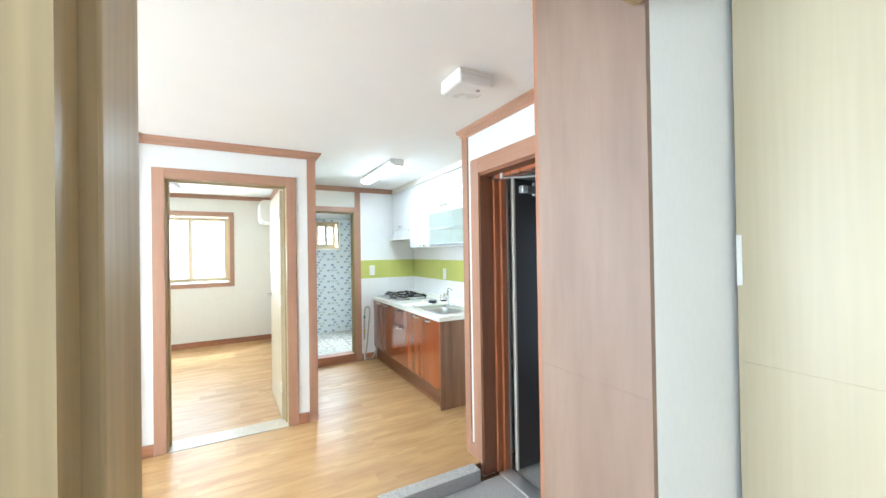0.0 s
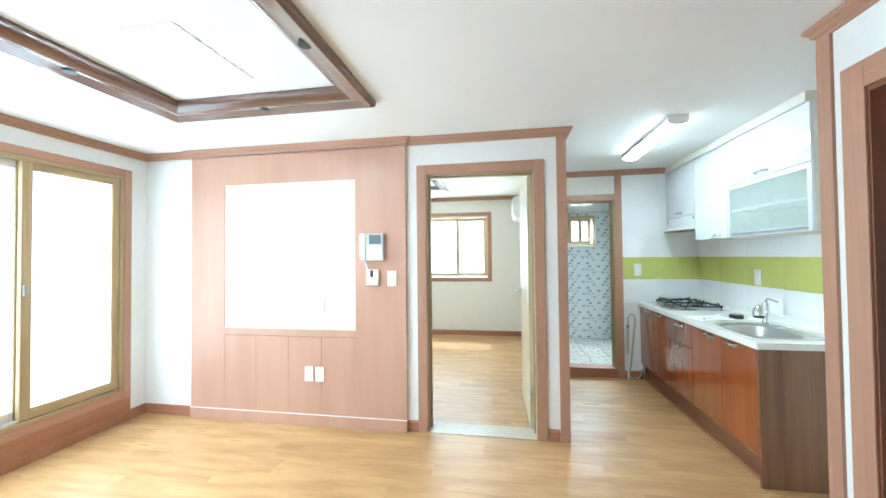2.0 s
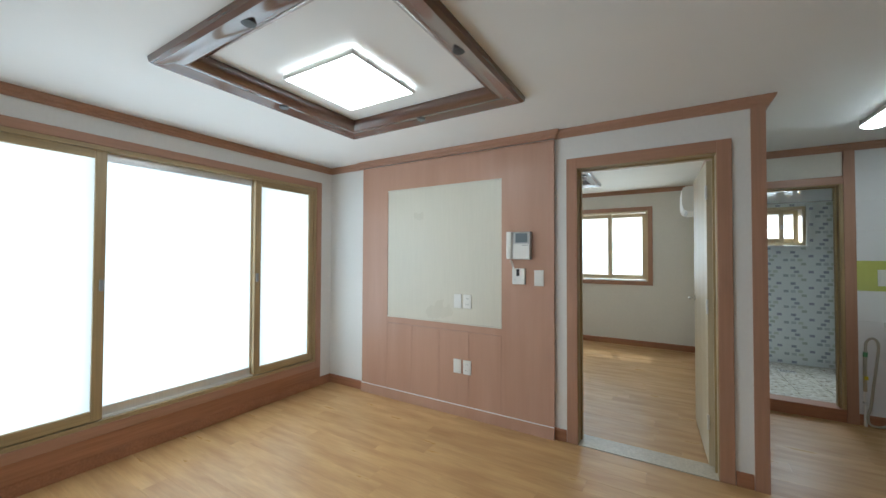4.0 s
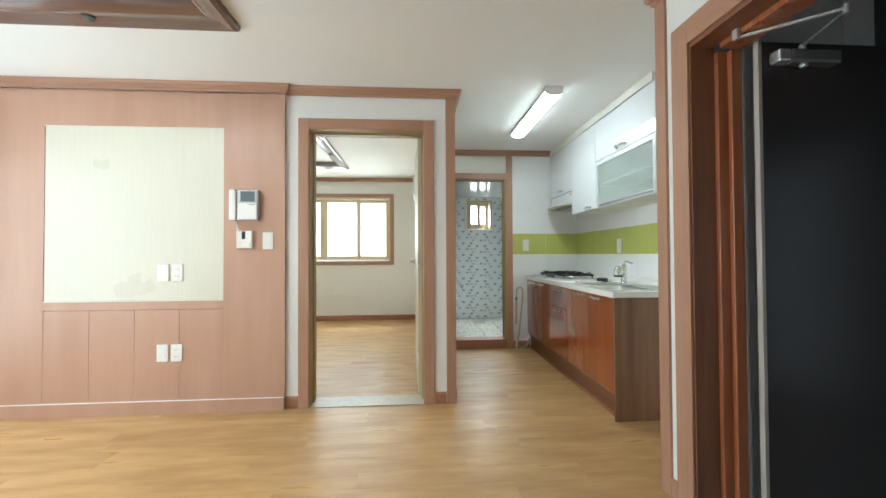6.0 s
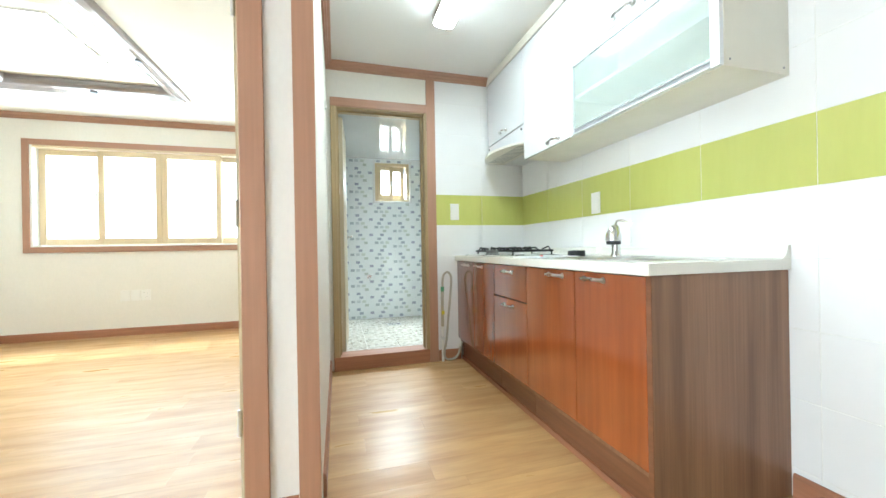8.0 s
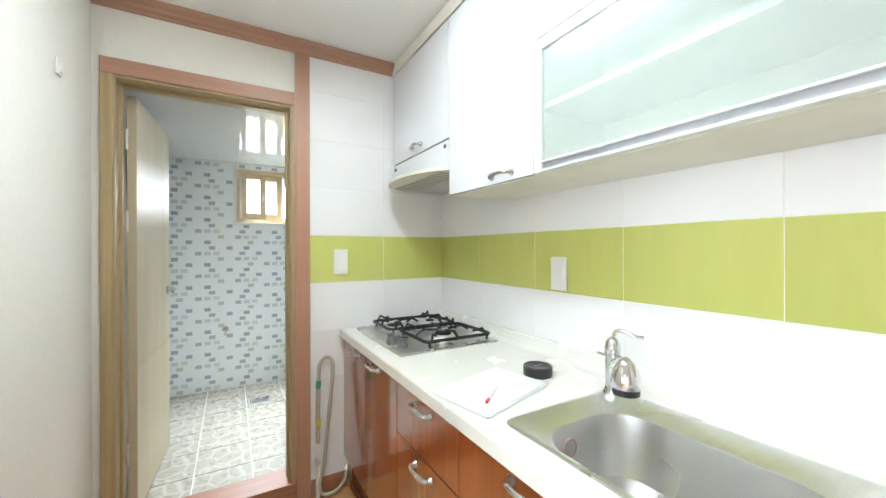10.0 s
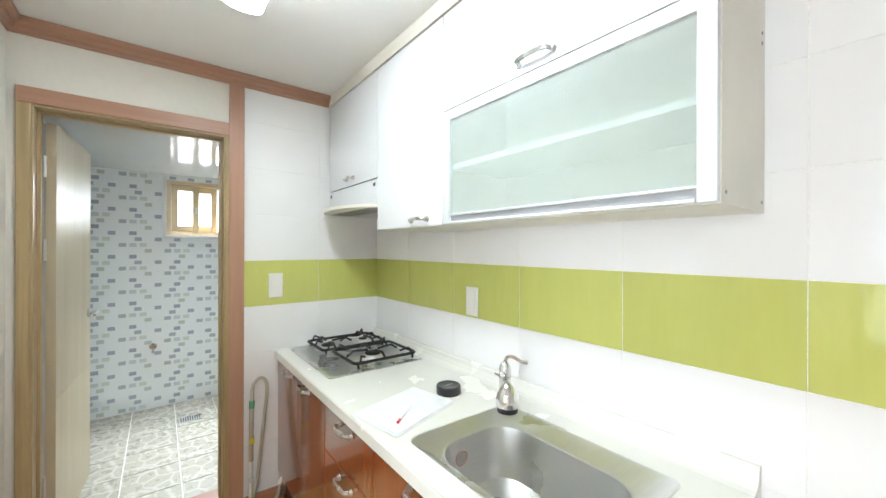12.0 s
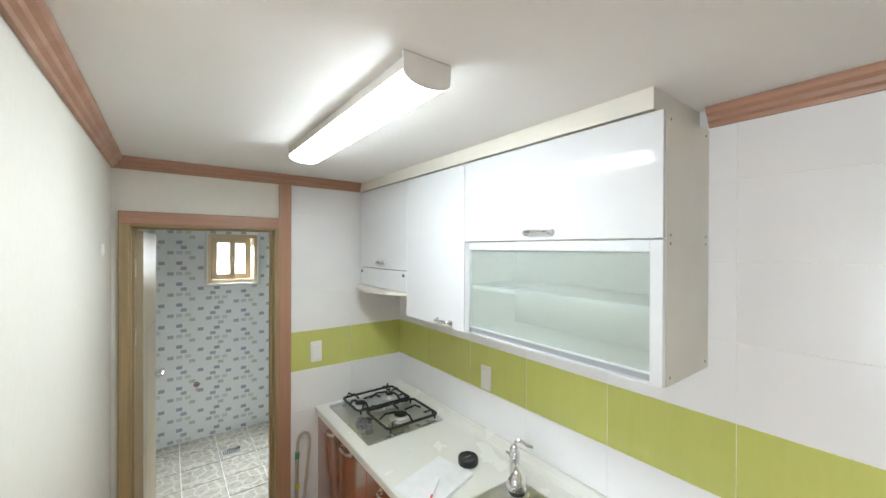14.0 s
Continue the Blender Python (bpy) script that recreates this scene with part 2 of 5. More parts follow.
GLASS_DIM = frosted_material("obscure_bathroom_glass", (0.85, 0.87, 0.87))


def etched_material(name, tint, clear_part):
    """Etched cabinet glass: part of the light goes straight through, the rest is scattered; a sharp front gloss."""
    m = bpy.data.materials.new(name)
    m.use_nodes = True
    t = m.node_tree
    b = t.nodes["Principled BSDF"]
    b.inputs["Base Color"].default_value = (*tint, 1)
    b.inputs["Roughness"].default_value = 0.22
    b.inputs["Coat Weight"].default_value = 0.5
    clear, mix, cloud, span = (t.nodes.new("ShaderNode" + k) for k in ("BsdfTransparent", "MixShader", "TexNoise", "MapRange"))
    clear.inputs["Color"].default_value = (0.93, 0.97, 0.95, 1)
    cloud.inputs["Scale"].default_value = 3.0
    span.inputs["To Min"].default_value, span.inputs["To Max"].default_value = clear_part - 0.06, clear_part + 0.06
    t.links.new(cloud.outputs["Fac"], span.inputs["Value"])
    t.links.new(span.outputs[0], mix.inputs[0])
    t.links.new(b.outputs[0], mix.inputs[1])
    t.links.new(clear.outputs[0], mix.inputs[2])
    t.links.new(mix.outputs[0], t.nodes["Material Output"].inputs["Surface"])
    return m


FROST = etched_material("etched_green_glass", (0.76, 0.82, 0.79), 0.72)


def mosaic_material(name):
    """Bathroom wall tile with a printed mosaic of small pale, lavender and green rectangles."""
    m = material(name, (0.70, 0.74, 0.74), 0.12, scale=(3, 3, 3), bump=0.08, bump_scale=(9, 9, 9), rough_var=0.03)
    t = m.node_tree
    link = t.links.new
    tex = t.nodes.new("ShaderNodeTexCoord")
    sep = t.nodes.new("ShaderNodeSeparateXYZ")
    add = t.nodes.new("ShaderNodeMath")
    link(sep.outputs["X"], add.inputs[0])
    link(sep.outputs["Y"], add.inputs[1])
    info = t.nodes.new("ShaderNodeObjectInfo")
    spot = t.nodes.new("ShaderNodeVectorMath")
    link(tex.outputs["Object"], spot.inputs[0])
    link(info.outputs["Location"], spot.inputs[1])
    link(spot.outputs[0], sep.inputs[0])

    def calc(op, a, b=None):
        n = t.nodes.new("ShaderNodeMath")
        n.operation = op
        for k, v in enumerate((a, b)):
            if isinstance(v, (int, float)):
                n.inputs[k].default_value = v
            elif v is not None:
                link(v, n.inputs[k])
        return n.outputs[0]

    v_ = calc("DIVIDE", sep.outputs["Z"], 0.0520)
    row = calc("FLOOR", v_)
    u_ = calc("ADD", calc("DIVIDE", add.outputs[0], 0.071), calc("FRACT", calc("MULTIPLY", row, 0.5)))
    cell = calc("FLOOR", u_)
    fu, fv = calc("FRACT", u_), calc("FRACT", v_)
    inside = calc("MULTIPLY", calc("MULTIPLY", calc("GREATER_THAN", fu, 0.10), calc("LESS_THAN", fu, 0.80)),
                  calc("MULTIPLY", calc("GREATER_THAN", fv, 0.14), calc("LESS_THAN", fv, 0.78)))
    order = calc("FRACT", calc("DIVIDE", calc("ADD", calc("ADD", calc("MULTIPLY", cell, 5.0), calc("MULTIPLY", row, 4.0)), 1.5), 16.0))
    chosen = calc("MULTIPLY", order, inside)
    ramp = t.nodes.new("ShaderNodeValToRGB")
    ramp.color_ramp.interpolation = "CONSTANT"
    pale = (0.86, 0.89, 0.885)
    stops = [(0.0, pale), (0.0625, (0.40, 0.435, 0.51)), (0.125, pale), (0.25, (0.48, 0.53, 0.55)), (0.3125, pale), (0.4375, (0.44, 0.455, 0.54)), (0.5, pale),
             (0.5625, (0.64, 0.68, 0.69)), (0.625, (0.58, 0.62, 0.57)), (0.6875, pale), (0.8125, (0.46, 0.50, 0.56)), (0.875, (0.68, 0.72, 0.66)), (0.9375, pale)]
    for k, (p, col) in enumerate(stops):
        e = ramp.color_ramp.elements[0] if k == 0 else ramp.color_ramp.elements.new(p)
        e.position, e.color = p, (*col, 1)
    ramp.color_ramp.elements.remove(ramp.color_ramp.elements[-1])
    link(chosen, ramp.inputs["Fac"])
    last = ramp.outputs["Color"]
    link(last, t.nodes["Principled BSDF"].inputs["Base Color"])
    return m


TILE_MOSAIC = mosaic_material("mosaic_print_tile")


def pebble_material(name):
    """Floor tile printed with irregular flat stones."""
    m = material(name, (0.43, 0.40, 0.325), 0.3, second=(0.33, 0.30, 0.235), scale=(25, 25, 25), vary=0.05)
    t = m.node_tree
    link = t.links.new
    tex = t.nodes.new("ShaderNodeTexCoord")
    v = t.nodes.new("ShaderNodeTexVoronoi")
    v.feature = "DISTANCE_TO_EDGE"
    v.inputs["Scale"].default_value = 10.0
    link(tex.outputs["Object"], v.inputs["Vector"])
    gate = t.nodes.new("ShaderNodeMapRange")
    gate.inputs["From Min"].default_value, gate.inputs["From Max"].default_value = 0.03, 0.10
    link(v.outputs["Distance"], gate.inputs["Value"])
    mx = t.nodes.new("ShaderNodeMix")
    mx.data_type = "RGBA"
    mx.inputs["A"].default_value = (0.53, 0.51, 0.455, 1)
    link(gate.outputs[0], mx.inputs["Factor"])
    link(t.nodes["Principled BSDF"].inputs["Base Color"].links[0].from_socket, mx.inputs["B"])
    link(mx.outputs["Result"], t.nodes["Principled BSDF"].inputs["Base Color"])
    return m


TILE_PEBBLE = pebble_material("pebble_print_tile")

# ---- building helpers ----


def bx(bm, x0, x1, y0, y1, z0, z1, bevel=0.0):
    """A box, its edges rounded by bevel."""
    r = bmesh.ops.create_cube(bm, size=1.0)
    vs = r["verts"]
    bmesh.ops.scale(bm, verts=vs, vec=(x1 - x0, y1 - y0, z1 - z0))
    bmesh.ops.translate(bm, verts=vs, vec=((x0 + x1) / 2, (y0 + y1) / 2, (z0 + z1) / 2))
    if bevel:
        es = list({e for v in vs for e in v.link_edges})
        bmesh.ops.bevel(bm, geom=es, offset=bevel, segments=2, affect="EDGES", profile=0.5)
    return bm


def box(*a, **k):
    return bx(bmesh.new(), *a, **k)


def cyl(bm, p0, p1, r0, r1=None, seg=20):
    p0, p1 = Vector(p0), Vector(p1)
    d = p1 - p0
    m = Matrix.Translation((p0 + p1) / 2) @ d.to_track_quat("Z", "Y").to_matrix().to_4x4()
    bmesh.ops.create_cone(bm, cap_ends=True, segments=seg, radius1=r0, radius2=r0 if r1 is None else r1, depth=d.length, matrix=m)
    return bm


def tube(bm, pts, r, seg=8):
    """A round bar along points."""
    pts = [Vector(p) for p in pts]
    rings = []
    side = None
    for i, p in enumerate(pts):
        d = (pts[min(i + 1, len(pts) - 1)] - pts[max(i - 1, 0)]).normalized()
        if side is None:
            side = d.orthogonal().normalized()
        side = (side - d * side.dot(d)).normalized()
        up = d.cross(side)
        rings.append([bm.verts.new(p + r * (math.cos(2 * math.pi * k / seg) * side + math.sin(2 * math.pi * k / seg) * up)) for k in range(seg)])
    for a, b in zip(rings, rings[1:]):
        for k in range(seg):
            bm.faces.new((a[k], a[(k + 1) % seg], b[(k + 1) % seg], b[k]))
    bm.faces.new(rings[0][::-1])
    bm.faces.new(rings[-1])
    return bm


def smooth_line(pts, n=6):
    """Catmull-Rom points through pts."""
    pts = [Vector(p) for p in pts]
    q = [2 * pts[0] - pts[1], *pts, 2 * pts[-1] - pts[-2]]
    out = []
    for i in range(1, len(q) - 2):
        for k in range(n):
            t = k / n
            out.append(0.5 * (2 * q[i] + (q[i + 1] - q[i - 1]) * t + (2 * q[i - 1] - 5 * q[i] + 4 * q[i + 1] - q[i + 2]) * t * t
                              + (3 * q[i] - q[i - 1] - 3 * q[i + 1] + q[i + 2]) * t ** 3))
    return out + [pts[-1]]


def lathe(bm, at, profile, seg=24):
    """Turned about the vertical through at; profile: (radius, height) pairs."""
    rings = [[bm.verts.new((at[0] + r * math.cos(2 * math.pi * k / seg), at[1] + r * math.sin(2 * math.pi * k / seg), at[2] + z)) for k in range(seg)]
             for r, z in profile]
    for a, b in zip(rings, rings[1:]):
        for k in range(seg):
            bm.faces.new((a[k], a[(k + 1) % seg], b[(k + 1) % seg], b[k]))
    bm.faces.new(rings[0][::-1])
    bm.faces.new(rings[-1])
    return bm


def sweep(bm, path, profile):
    """A moulding along a line in plan, with mitred corners; profile: (out to the right of the way, z)."""
    pts = [Vector(p) for p in path]
    rings = []
    for i, p in enumerate(pts):
        ns = []
        for a, b in ((i - 1, i), (i, i + 1)):
            if a >= 0 and b < len(pts):
                d = (pts[b] - pts[a]).normalized()
                ns.append(Vector((d.y, -d.x)))
        n = ns[0] if len(ns) == 1 else (ns[0] + ns[1]) / (1 + ns[0].dot(ns[1]))
        rings.append([bm.verts.new((p.x + n.x * o, p.y + n.y * o, z)) for o, z in profile])
    k = len(profile)
    for a, b in zip(rings, rings[1:]):
        for j in range(k):
            bm.faces.new((a[j], b[j], b[(j + 1) % k], a[(j + 1) % k]))
    bm.faces.new(rings[0])
    bm.faces.new(rings[-1][::-1])
    bmesh.ops.recalc_face_normals(bm, faces=bm.faces[:])
    return bm


def prism(bm, outline, axis, a0, a1):
    """An outline pushed along an axis; outline in the two other axes, in xyz order."""
    def at(p, a):
        q = list(p)
        q.insert("xyz".index(axis), a)
        return bm.verts.new(q)
    lo, hi = [at(p, a0) for p in outline], [at(p, a1) for p in outline]
    n = len(outline)
    for i in range(n):
        bm.faces.new((lo[i], lo[(i + 1) % n], hi[(i + 1) % n], hi[i]))
    bm.faces.new(lo[::-1])
    bm.faces.new(hi)
    bmesh.ops.recalc_face_normals(bm, faces=bm.faces[:])
    return bm


def rounded(x0, x1, y0, y1, r, n=6):
    """The outline of a rectangle with round corners."""
    out = []
    for cx, cy, a in ((x1 - r, y1 - r, 0), (x0 + r, y1 - r, 90), (x0 + r, y0 + r, 180), (x1 - r, y0 + r, 270)):
        for k in range(n + 1):
            w = radians(a + 90 * k / n)
            out.append((cx + r * math.cos(w), cy + r * math.sin(w)))
    return out


def base_of(ob):
    p = Vector((0, 0, 0))
    while ob:
        p += ob.location
        ob = ob.parent
    return p


def mesh_object(name, bm, mat, soft=False):
    me = bpy.data.meshes.new(name)
    bm.to_mesh(me)
    bm.free()
    me.materials.append(mat)
    if soft:
        me.polygons.foreach_set("use_smooth", [True] * len(me.polygons))
        me.set_sharp_from_angle(angle=radians(40))
    return new(name, me)


def part(name, bm, mat, parent, label="", soft=False):
    """One mesh under a thing or a part; bm is in world places."""
    o = base_of(parent)
    bmesh.ops.translate(bm, verts=bm.verts[:], vec=-o)
    ob = mesh_object(name, bm, mat, soft)
    ob.parent = parent
    if label:
        ob["label"] = label
    return ob


def thing(name, at, label, category, group="", kind=""):
    ob = new(name)
    ob.empty_display_size = 0.1
    ob.location = at
    return tagged(ob, label, category, group, kind)


def single(name, bm, mat, label, category, kind="", soft=False):
    """A thing that is one mesh, its origin at the middle of its base."""
    lo = [min(v.co[i] for v in bm.verts) for i in range(3)]
    hi = [max(v.co[i] for v in bm.verts) for i in range(3)]
    at = Vector(((lo[0] + hi[0]) / 2, (lo[1] + hi[1]) / 2, lo[2]))
    bmesh.ops.translate(bm, verts=bm.verts[:], vec=-at)
    ob = mesh_object(name, bm, mat, soft)
    ob.location = at
    return tagged(ob, label, category, "", kind)


def setting(name, boxes, mat, label, category):
    """A piece of the setting made of boxes, in world places."""
    bm = bmesh.new()
    for b in boxes:
        bx(bm, *b)
    return tagged(mesh_object(name, bm, mat), label, category, "", "structure")

# ---- setting ----
CEIL, BED_CEIL, BATH_CEIL = 2.48, 2.57, 2.19
WX, NY, EX, KX, KY, LX = -3.25, 3.65, 1.588, 2.39, 5.31, 0.664   # west wall, north wall, entrance wall, kitchen's right wall and end, kitchen's left wall

setting("wall_west", [(WX - 0.22, WX, 0.45, 0.86, 0, CEIL + 0.2), (WX - 0.22, WX, 3.46, NY + 0.19, 0, CEIL + 0.2), (WX - 0.22, WX, 0.86, 3.46, 2.25, CEIL + 0.2),
                      (WX - 0.22, WX, 0.86, 3.46, 0, 0.25)], PAPER, "white papered wall with a wide balcony window opening", "wall")
setting("wall_north", [(WX, -0.507, NY, NY + 0.19, 0, 2.7), (0.443, LX - 0.075, NY, NY + 0.19, 0, 2.7), (-0.507, 0.443, NY, NY + 0.19, 2.19, 2.7)],
        PAPER, "white papered wall between living room and bedroom", "wall")
setting("wall_kitchen_west", [(LX - 0.075, LX, NY, NY + 0.19, 0, 2.7), (LX - 0.11, LX, NY + 0.19, KY, 0, 2.7)], PAPER_WARM, "cream papered wall beside the kitchen passage", "wall")
setting("wall_kitchen_end", [(LX - 0.11, 0.70, KY + 0.006, KY + 0.14, 0, 2.7), (0.70, 1.53, KY, KY + 0.14, 2.15, 2.7)],
        PAPER_WARM, "cream papered wall above the bathroom door", "wall")
wall_tiled_end = setting("wall_kitchen_end_tiled", [(1.53, KX + 0.16, KY + 0.0015, KY + 0.14, 0, 2.7)], GROUT, "white tiled kitchen wall with a lime green band", "wall")
wall_tiled = setting("wall_kitchen_east", [(KX + 0.0015, KX + 0.16, 2.33, KY + 0.0015, 0, 2.7)], GROUT, "white tiled kitchen wall with a lime green band", "wall")
setting("wall_entrance_return", [(1.70, KX + 0.008, 2.34, 2.497, -0.1, 2.7)], PAPER, "white papered wall beside the entrance", "wall")
setting("wall_entrance", [(EX, 1.70, 2.300, 2.497, -0.1, 2.7), (EX, 1.70, 0.60, 1.27, -0.1, 2.7), (EX, 1.70, 1.27, 2.300, 2.13, 2.7)],
        PAPER, "white papered wall round the entrance door", "wall")
setting("wall_south", [(WX - 0.22, -0.30, 0.45, 0.60, 0, CEIL + 0.2), (-0.30, 0.93, 0.45, 0.60, 2.16, CEIL + 0.2), (0.904, EX, 0.585, 0.60, 0, CEIL + 0.2), (0.886, 1.25, 0.45, 0.585, 2.40, CEIL + 0.2)],
        PAPER, "white papered wall round the room doorway", "wall")
setting("wall_study", [(-1.65, -1.5, -2.3, -1.5, 0, 2.7), (-1.65, -1.5, -0.3, 0.45, 0, 2.7), (-1.65, -1.5, -1.5, -0.3, 0, 0.9), (-1.65, -1.5, -1.5, -0.3, 2.1, 2.7),
                       (-1.65, 1.75, -2.45, -2.3, 0, 2.7), (1.60, 1.75, -2.3, 0.49, 0, 2.7)], PAPER, "white papered walls of the room behind the doorway", "wall")
setting("wall_bedroom_west", [(-3.40, -3.25, NY + 0.19, 7.49, 0, 2.8)], PAPER_WARM, "cream papered bedroom wall", "wall")
setting("wall_bedroom_north", [(-3.40, -2.60, 7.49, 7.72, 0, 2.8), (-0.11, LX, 7.49, 7.72, 0, 2.8), (-2.60, -0.11, 7.49, 7.72, 2.24, 2.8), (-2.60, -0.11, 7.49, 7.72, 0, 1.04)],
        PAPER_WARM, "cream papered bedroom wall with a wide window opening", "wall")
setting("wall_bedroom_east", [(LX - 0.115, LX - 0.11, NY + 0.19, 7.49, 0, 2.8)], PAPER_WARM, "cream papered bedroom wall", "wall")
wall_bath_north = setting("wall_bathroom_north", [(LX, 1.23, 7.2415, 7.45, 0, 2.7), (1.70, 2.55, 7.2415, 7.45, 0, 2.7), (1.23, 1.70, 7.2415, 7.45, 2.14, 2.7), (1.23, 1.70, 7.2415, 7.45, 0, 1.62)],
                          GROUT, "bathroom wall of mosaic-printed tiles with a small window", "wall")
wall_bath_east = setting("wall_bathroom_east", [(1.9515, 2.10, KY + 0.14, 7.2415, 0, 2.7)], GROUT, "bathroom wall of mosaic-printed tiles", "wall")
wall_bath_west = setting("wall_bathroom_west", [(LX - 0.109, LX + 0.012, KY + 0.14, 7.248, 0, 2.7)], TILE_WHITE, "white bathroom wall", "wall")

# ceilings; the living room's has a shallow recess
TX0, TX1, TY0, TY1 = -2.14, -0.64, 1.43, 2.89


def ceiling_with_recess(name, x0, x1, y0, y1, z, hole, depth, mat, label):
    a, b, c, d = hole
    return setting(name, [(x0, a, y0, y1, z, z + 0.2), (b, x1, y0, y1, z, z + 0.2), (a, b, y0, c, z, z + 0.2), (a, b, d, y1, z, z + 0.2), (a, b, c, d, z + depth, z + 0.2)], mat, label, "ceiling")


ceiling_with_recess("ceiling_living", WX, KX + 0.15, 0.45, NY, CEIL, (TX0 + 0.16, TX1 - 0.16, TY0 + 0.16, TY1 - 0.16), 0.05, CEILING, "white papered ceiling with a shallow framed recess")
setting("ceiling_kitchen", [(LX - 0.11, KX + 0.15, NY, KY + 0.14, CEIL, CEIL + 0.2)], CEILING, "white papered kitchen ceiling", "ceiling")
BX0, BX1, BY0, BY1 = -2.30, -0.715, 4.95, 6.67
ceiling_with_recess("ceiling_bedroom", -3.40, LX - 0.11, NY + 0.19, 7.49, BED_CEIL, (BX0 + 0.16, BX1 - 0.16, BY0 + 0.16, BY1 - 0.16), 0.05, CEILING_WARM, "cream papered ceiling with a shallow framed recess")
setting("ceiling_bathroom", [(LX, 2.10, KY + 0.14, 7.45, BATH_CEIL, BATH_CEIL + 0.1)], BATH_CEILING, "glossy white plastic bathroom ceiling", "ceiling")
setting("ceiling_study", [(-1.65, 1.75, -2.45, 0.45, CEIL, CEIL + 0.2)], CEILING, "white papered ceiling", "ceiling")
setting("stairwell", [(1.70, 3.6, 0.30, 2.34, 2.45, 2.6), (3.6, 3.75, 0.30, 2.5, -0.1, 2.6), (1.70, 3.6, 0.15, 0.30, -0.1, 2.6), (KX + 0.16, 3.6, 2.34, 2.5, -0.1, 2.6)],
        DARK_PLAIN, "dark painted stairwell outside the entrance door", "wall")
setting("ground", [(-60, 60, -60, 60, -3.2, -3.0)], DARK_PLAIN, "grey ground far below the windows", "ground")

# floors: the boards follow at the end
setting("subfloor", [(WX, 0.80, 0.45, NY + 0.07, -0.20, -0.010), (0.80, KX, 2.32, NY + 0.07, -0.20, -0.010), (LX, KX, NY + 0.07, KY + 0.03, -0.20, -0.010),
                     (-3.25, LX - 0.11, NY + 0.07, 7.49, -0.20, -0.012), (-1.5, 1.6, -2.3, 0.45, -0.20, -0.010)], UNDERLAY, "underlay below the floor boards", "floor")
floor = tagged(new("floor"), "glossy golden oak laminate floor boards", "floor", "", "structure")
setting("entrance_floor", [(0.90, 3.6, 0.30, 2.24, -0.20, -0.085), (0.93, EX, 0.60, 0.90, -0.085, -0.084)], GRANITE, "grey granite entrance floor one low step down", "floor")
bath_floor = setting("floor_bathroom", [(LX, 2.10, KY + 0.10, 7.30, -0.1, 0.040)], GROUT, "bathroom floor of pebble-printed tiles", "floor")

# mouldings
CROWN = [(0, CEIL - 0.064), (0.012, CEIL - 0.064), (0.015, CEIL - 0.052), (0.026, CEIL - 0.045), (0.029, CEIL - 0.031), (0.042, CEIL - 0.022), (0.047, CEIL - 0.010), (0.047, CEIL - 0.001), (0, CEIL - 0.001)]


def moulding(name, path, profile, mat, label, category):
    return tagged(mesh_object(name, sweep(bmesh.new(), path, profile), mat), label, category, "", "structure")


moulding("trim_crown", [(WX, 0.61), (WX, NY), (-2.72, NY), (-2.72, NY - 0.03), (-0.65, NY - 0.03), (-0.65, NY), (LX + 0.002, NY), (LX + 0.002, KY), (2.045, KY)], CROWN, TRIM["x"], "cherry wood crown moulding below the ceiling", "trim")
moulding("trim_crown_entrance", [(KX, 3.206), (KX, 2.497), (EX, 2.497), (EX, 0.97)], CROWN, TRIM["y"], "cherry wood crown moulding below the ceiling", "trim")
BED_CROWN = [(o, z - CEIL + BED_CEIL) for o, z in CROWN]
moulding("trim_crown_bedroom", [(-3.25, 3.85), (-3.25, 7.49), (LX - 0.116, 7.49), (LX - 0.116, 3.85)], BED_CROWN, TRIM["x"], "cherry wood crown moulding below the bedroom ceiling", "trim")
BASE = [(0, 0.001), (0.014, 0.001), (0.014, 0.078), (0.008, 0.092), (0, 0.092)]
moulding("baseboard", [(WX, 0.61), (WX, NY), (-2.72, NY)], BASE, TRIM_RED["x"], "cherry brown baseboard along the wall", "baseboard")
moulding("baseboard_door", [(-0.65, NY), (-0.560, NY)], BASE, TRIM_RED["x"], "cherry brown baseboard beside the door", "baseboard")
moulding("baseboard_corner", [(0.496, NY), (0.586, NY)], BASE, TRIM_RED["x"], "cherry brown baseboard beside the door", "baseboard")
moulding("baseboard_kitchen_west", [(LX, NY + 0.10), (LX, KY)], BASE, TRIM_RED["y"], "cherry brown baseboard along the kitchen passage", "baseboard")
moulding("baseboard_kitchen_end", [(1.56, KY), (1.76, KY)], BASE, TRIM_RED["x"], "cherry brown baseboard below the tiles", "baseboard")
moulding("baseboard_kitchen_east", [(KX, 3.212), (KX, 2.497), (EX + 0.01, 2.497)], BASE, TRIM_RED["y"], "cherry brown baseboard below the tiles", "baseboard")
moulding("baseboard_bedroom", [(-3.25, 3.85), (-3.25, 7.49), (LX - 0.116, 7.49), (LX - 0.116, 3.85)], BASE, TRIM_RED["x"], "cherry brown baseboard round the bedroom", "baseboard")

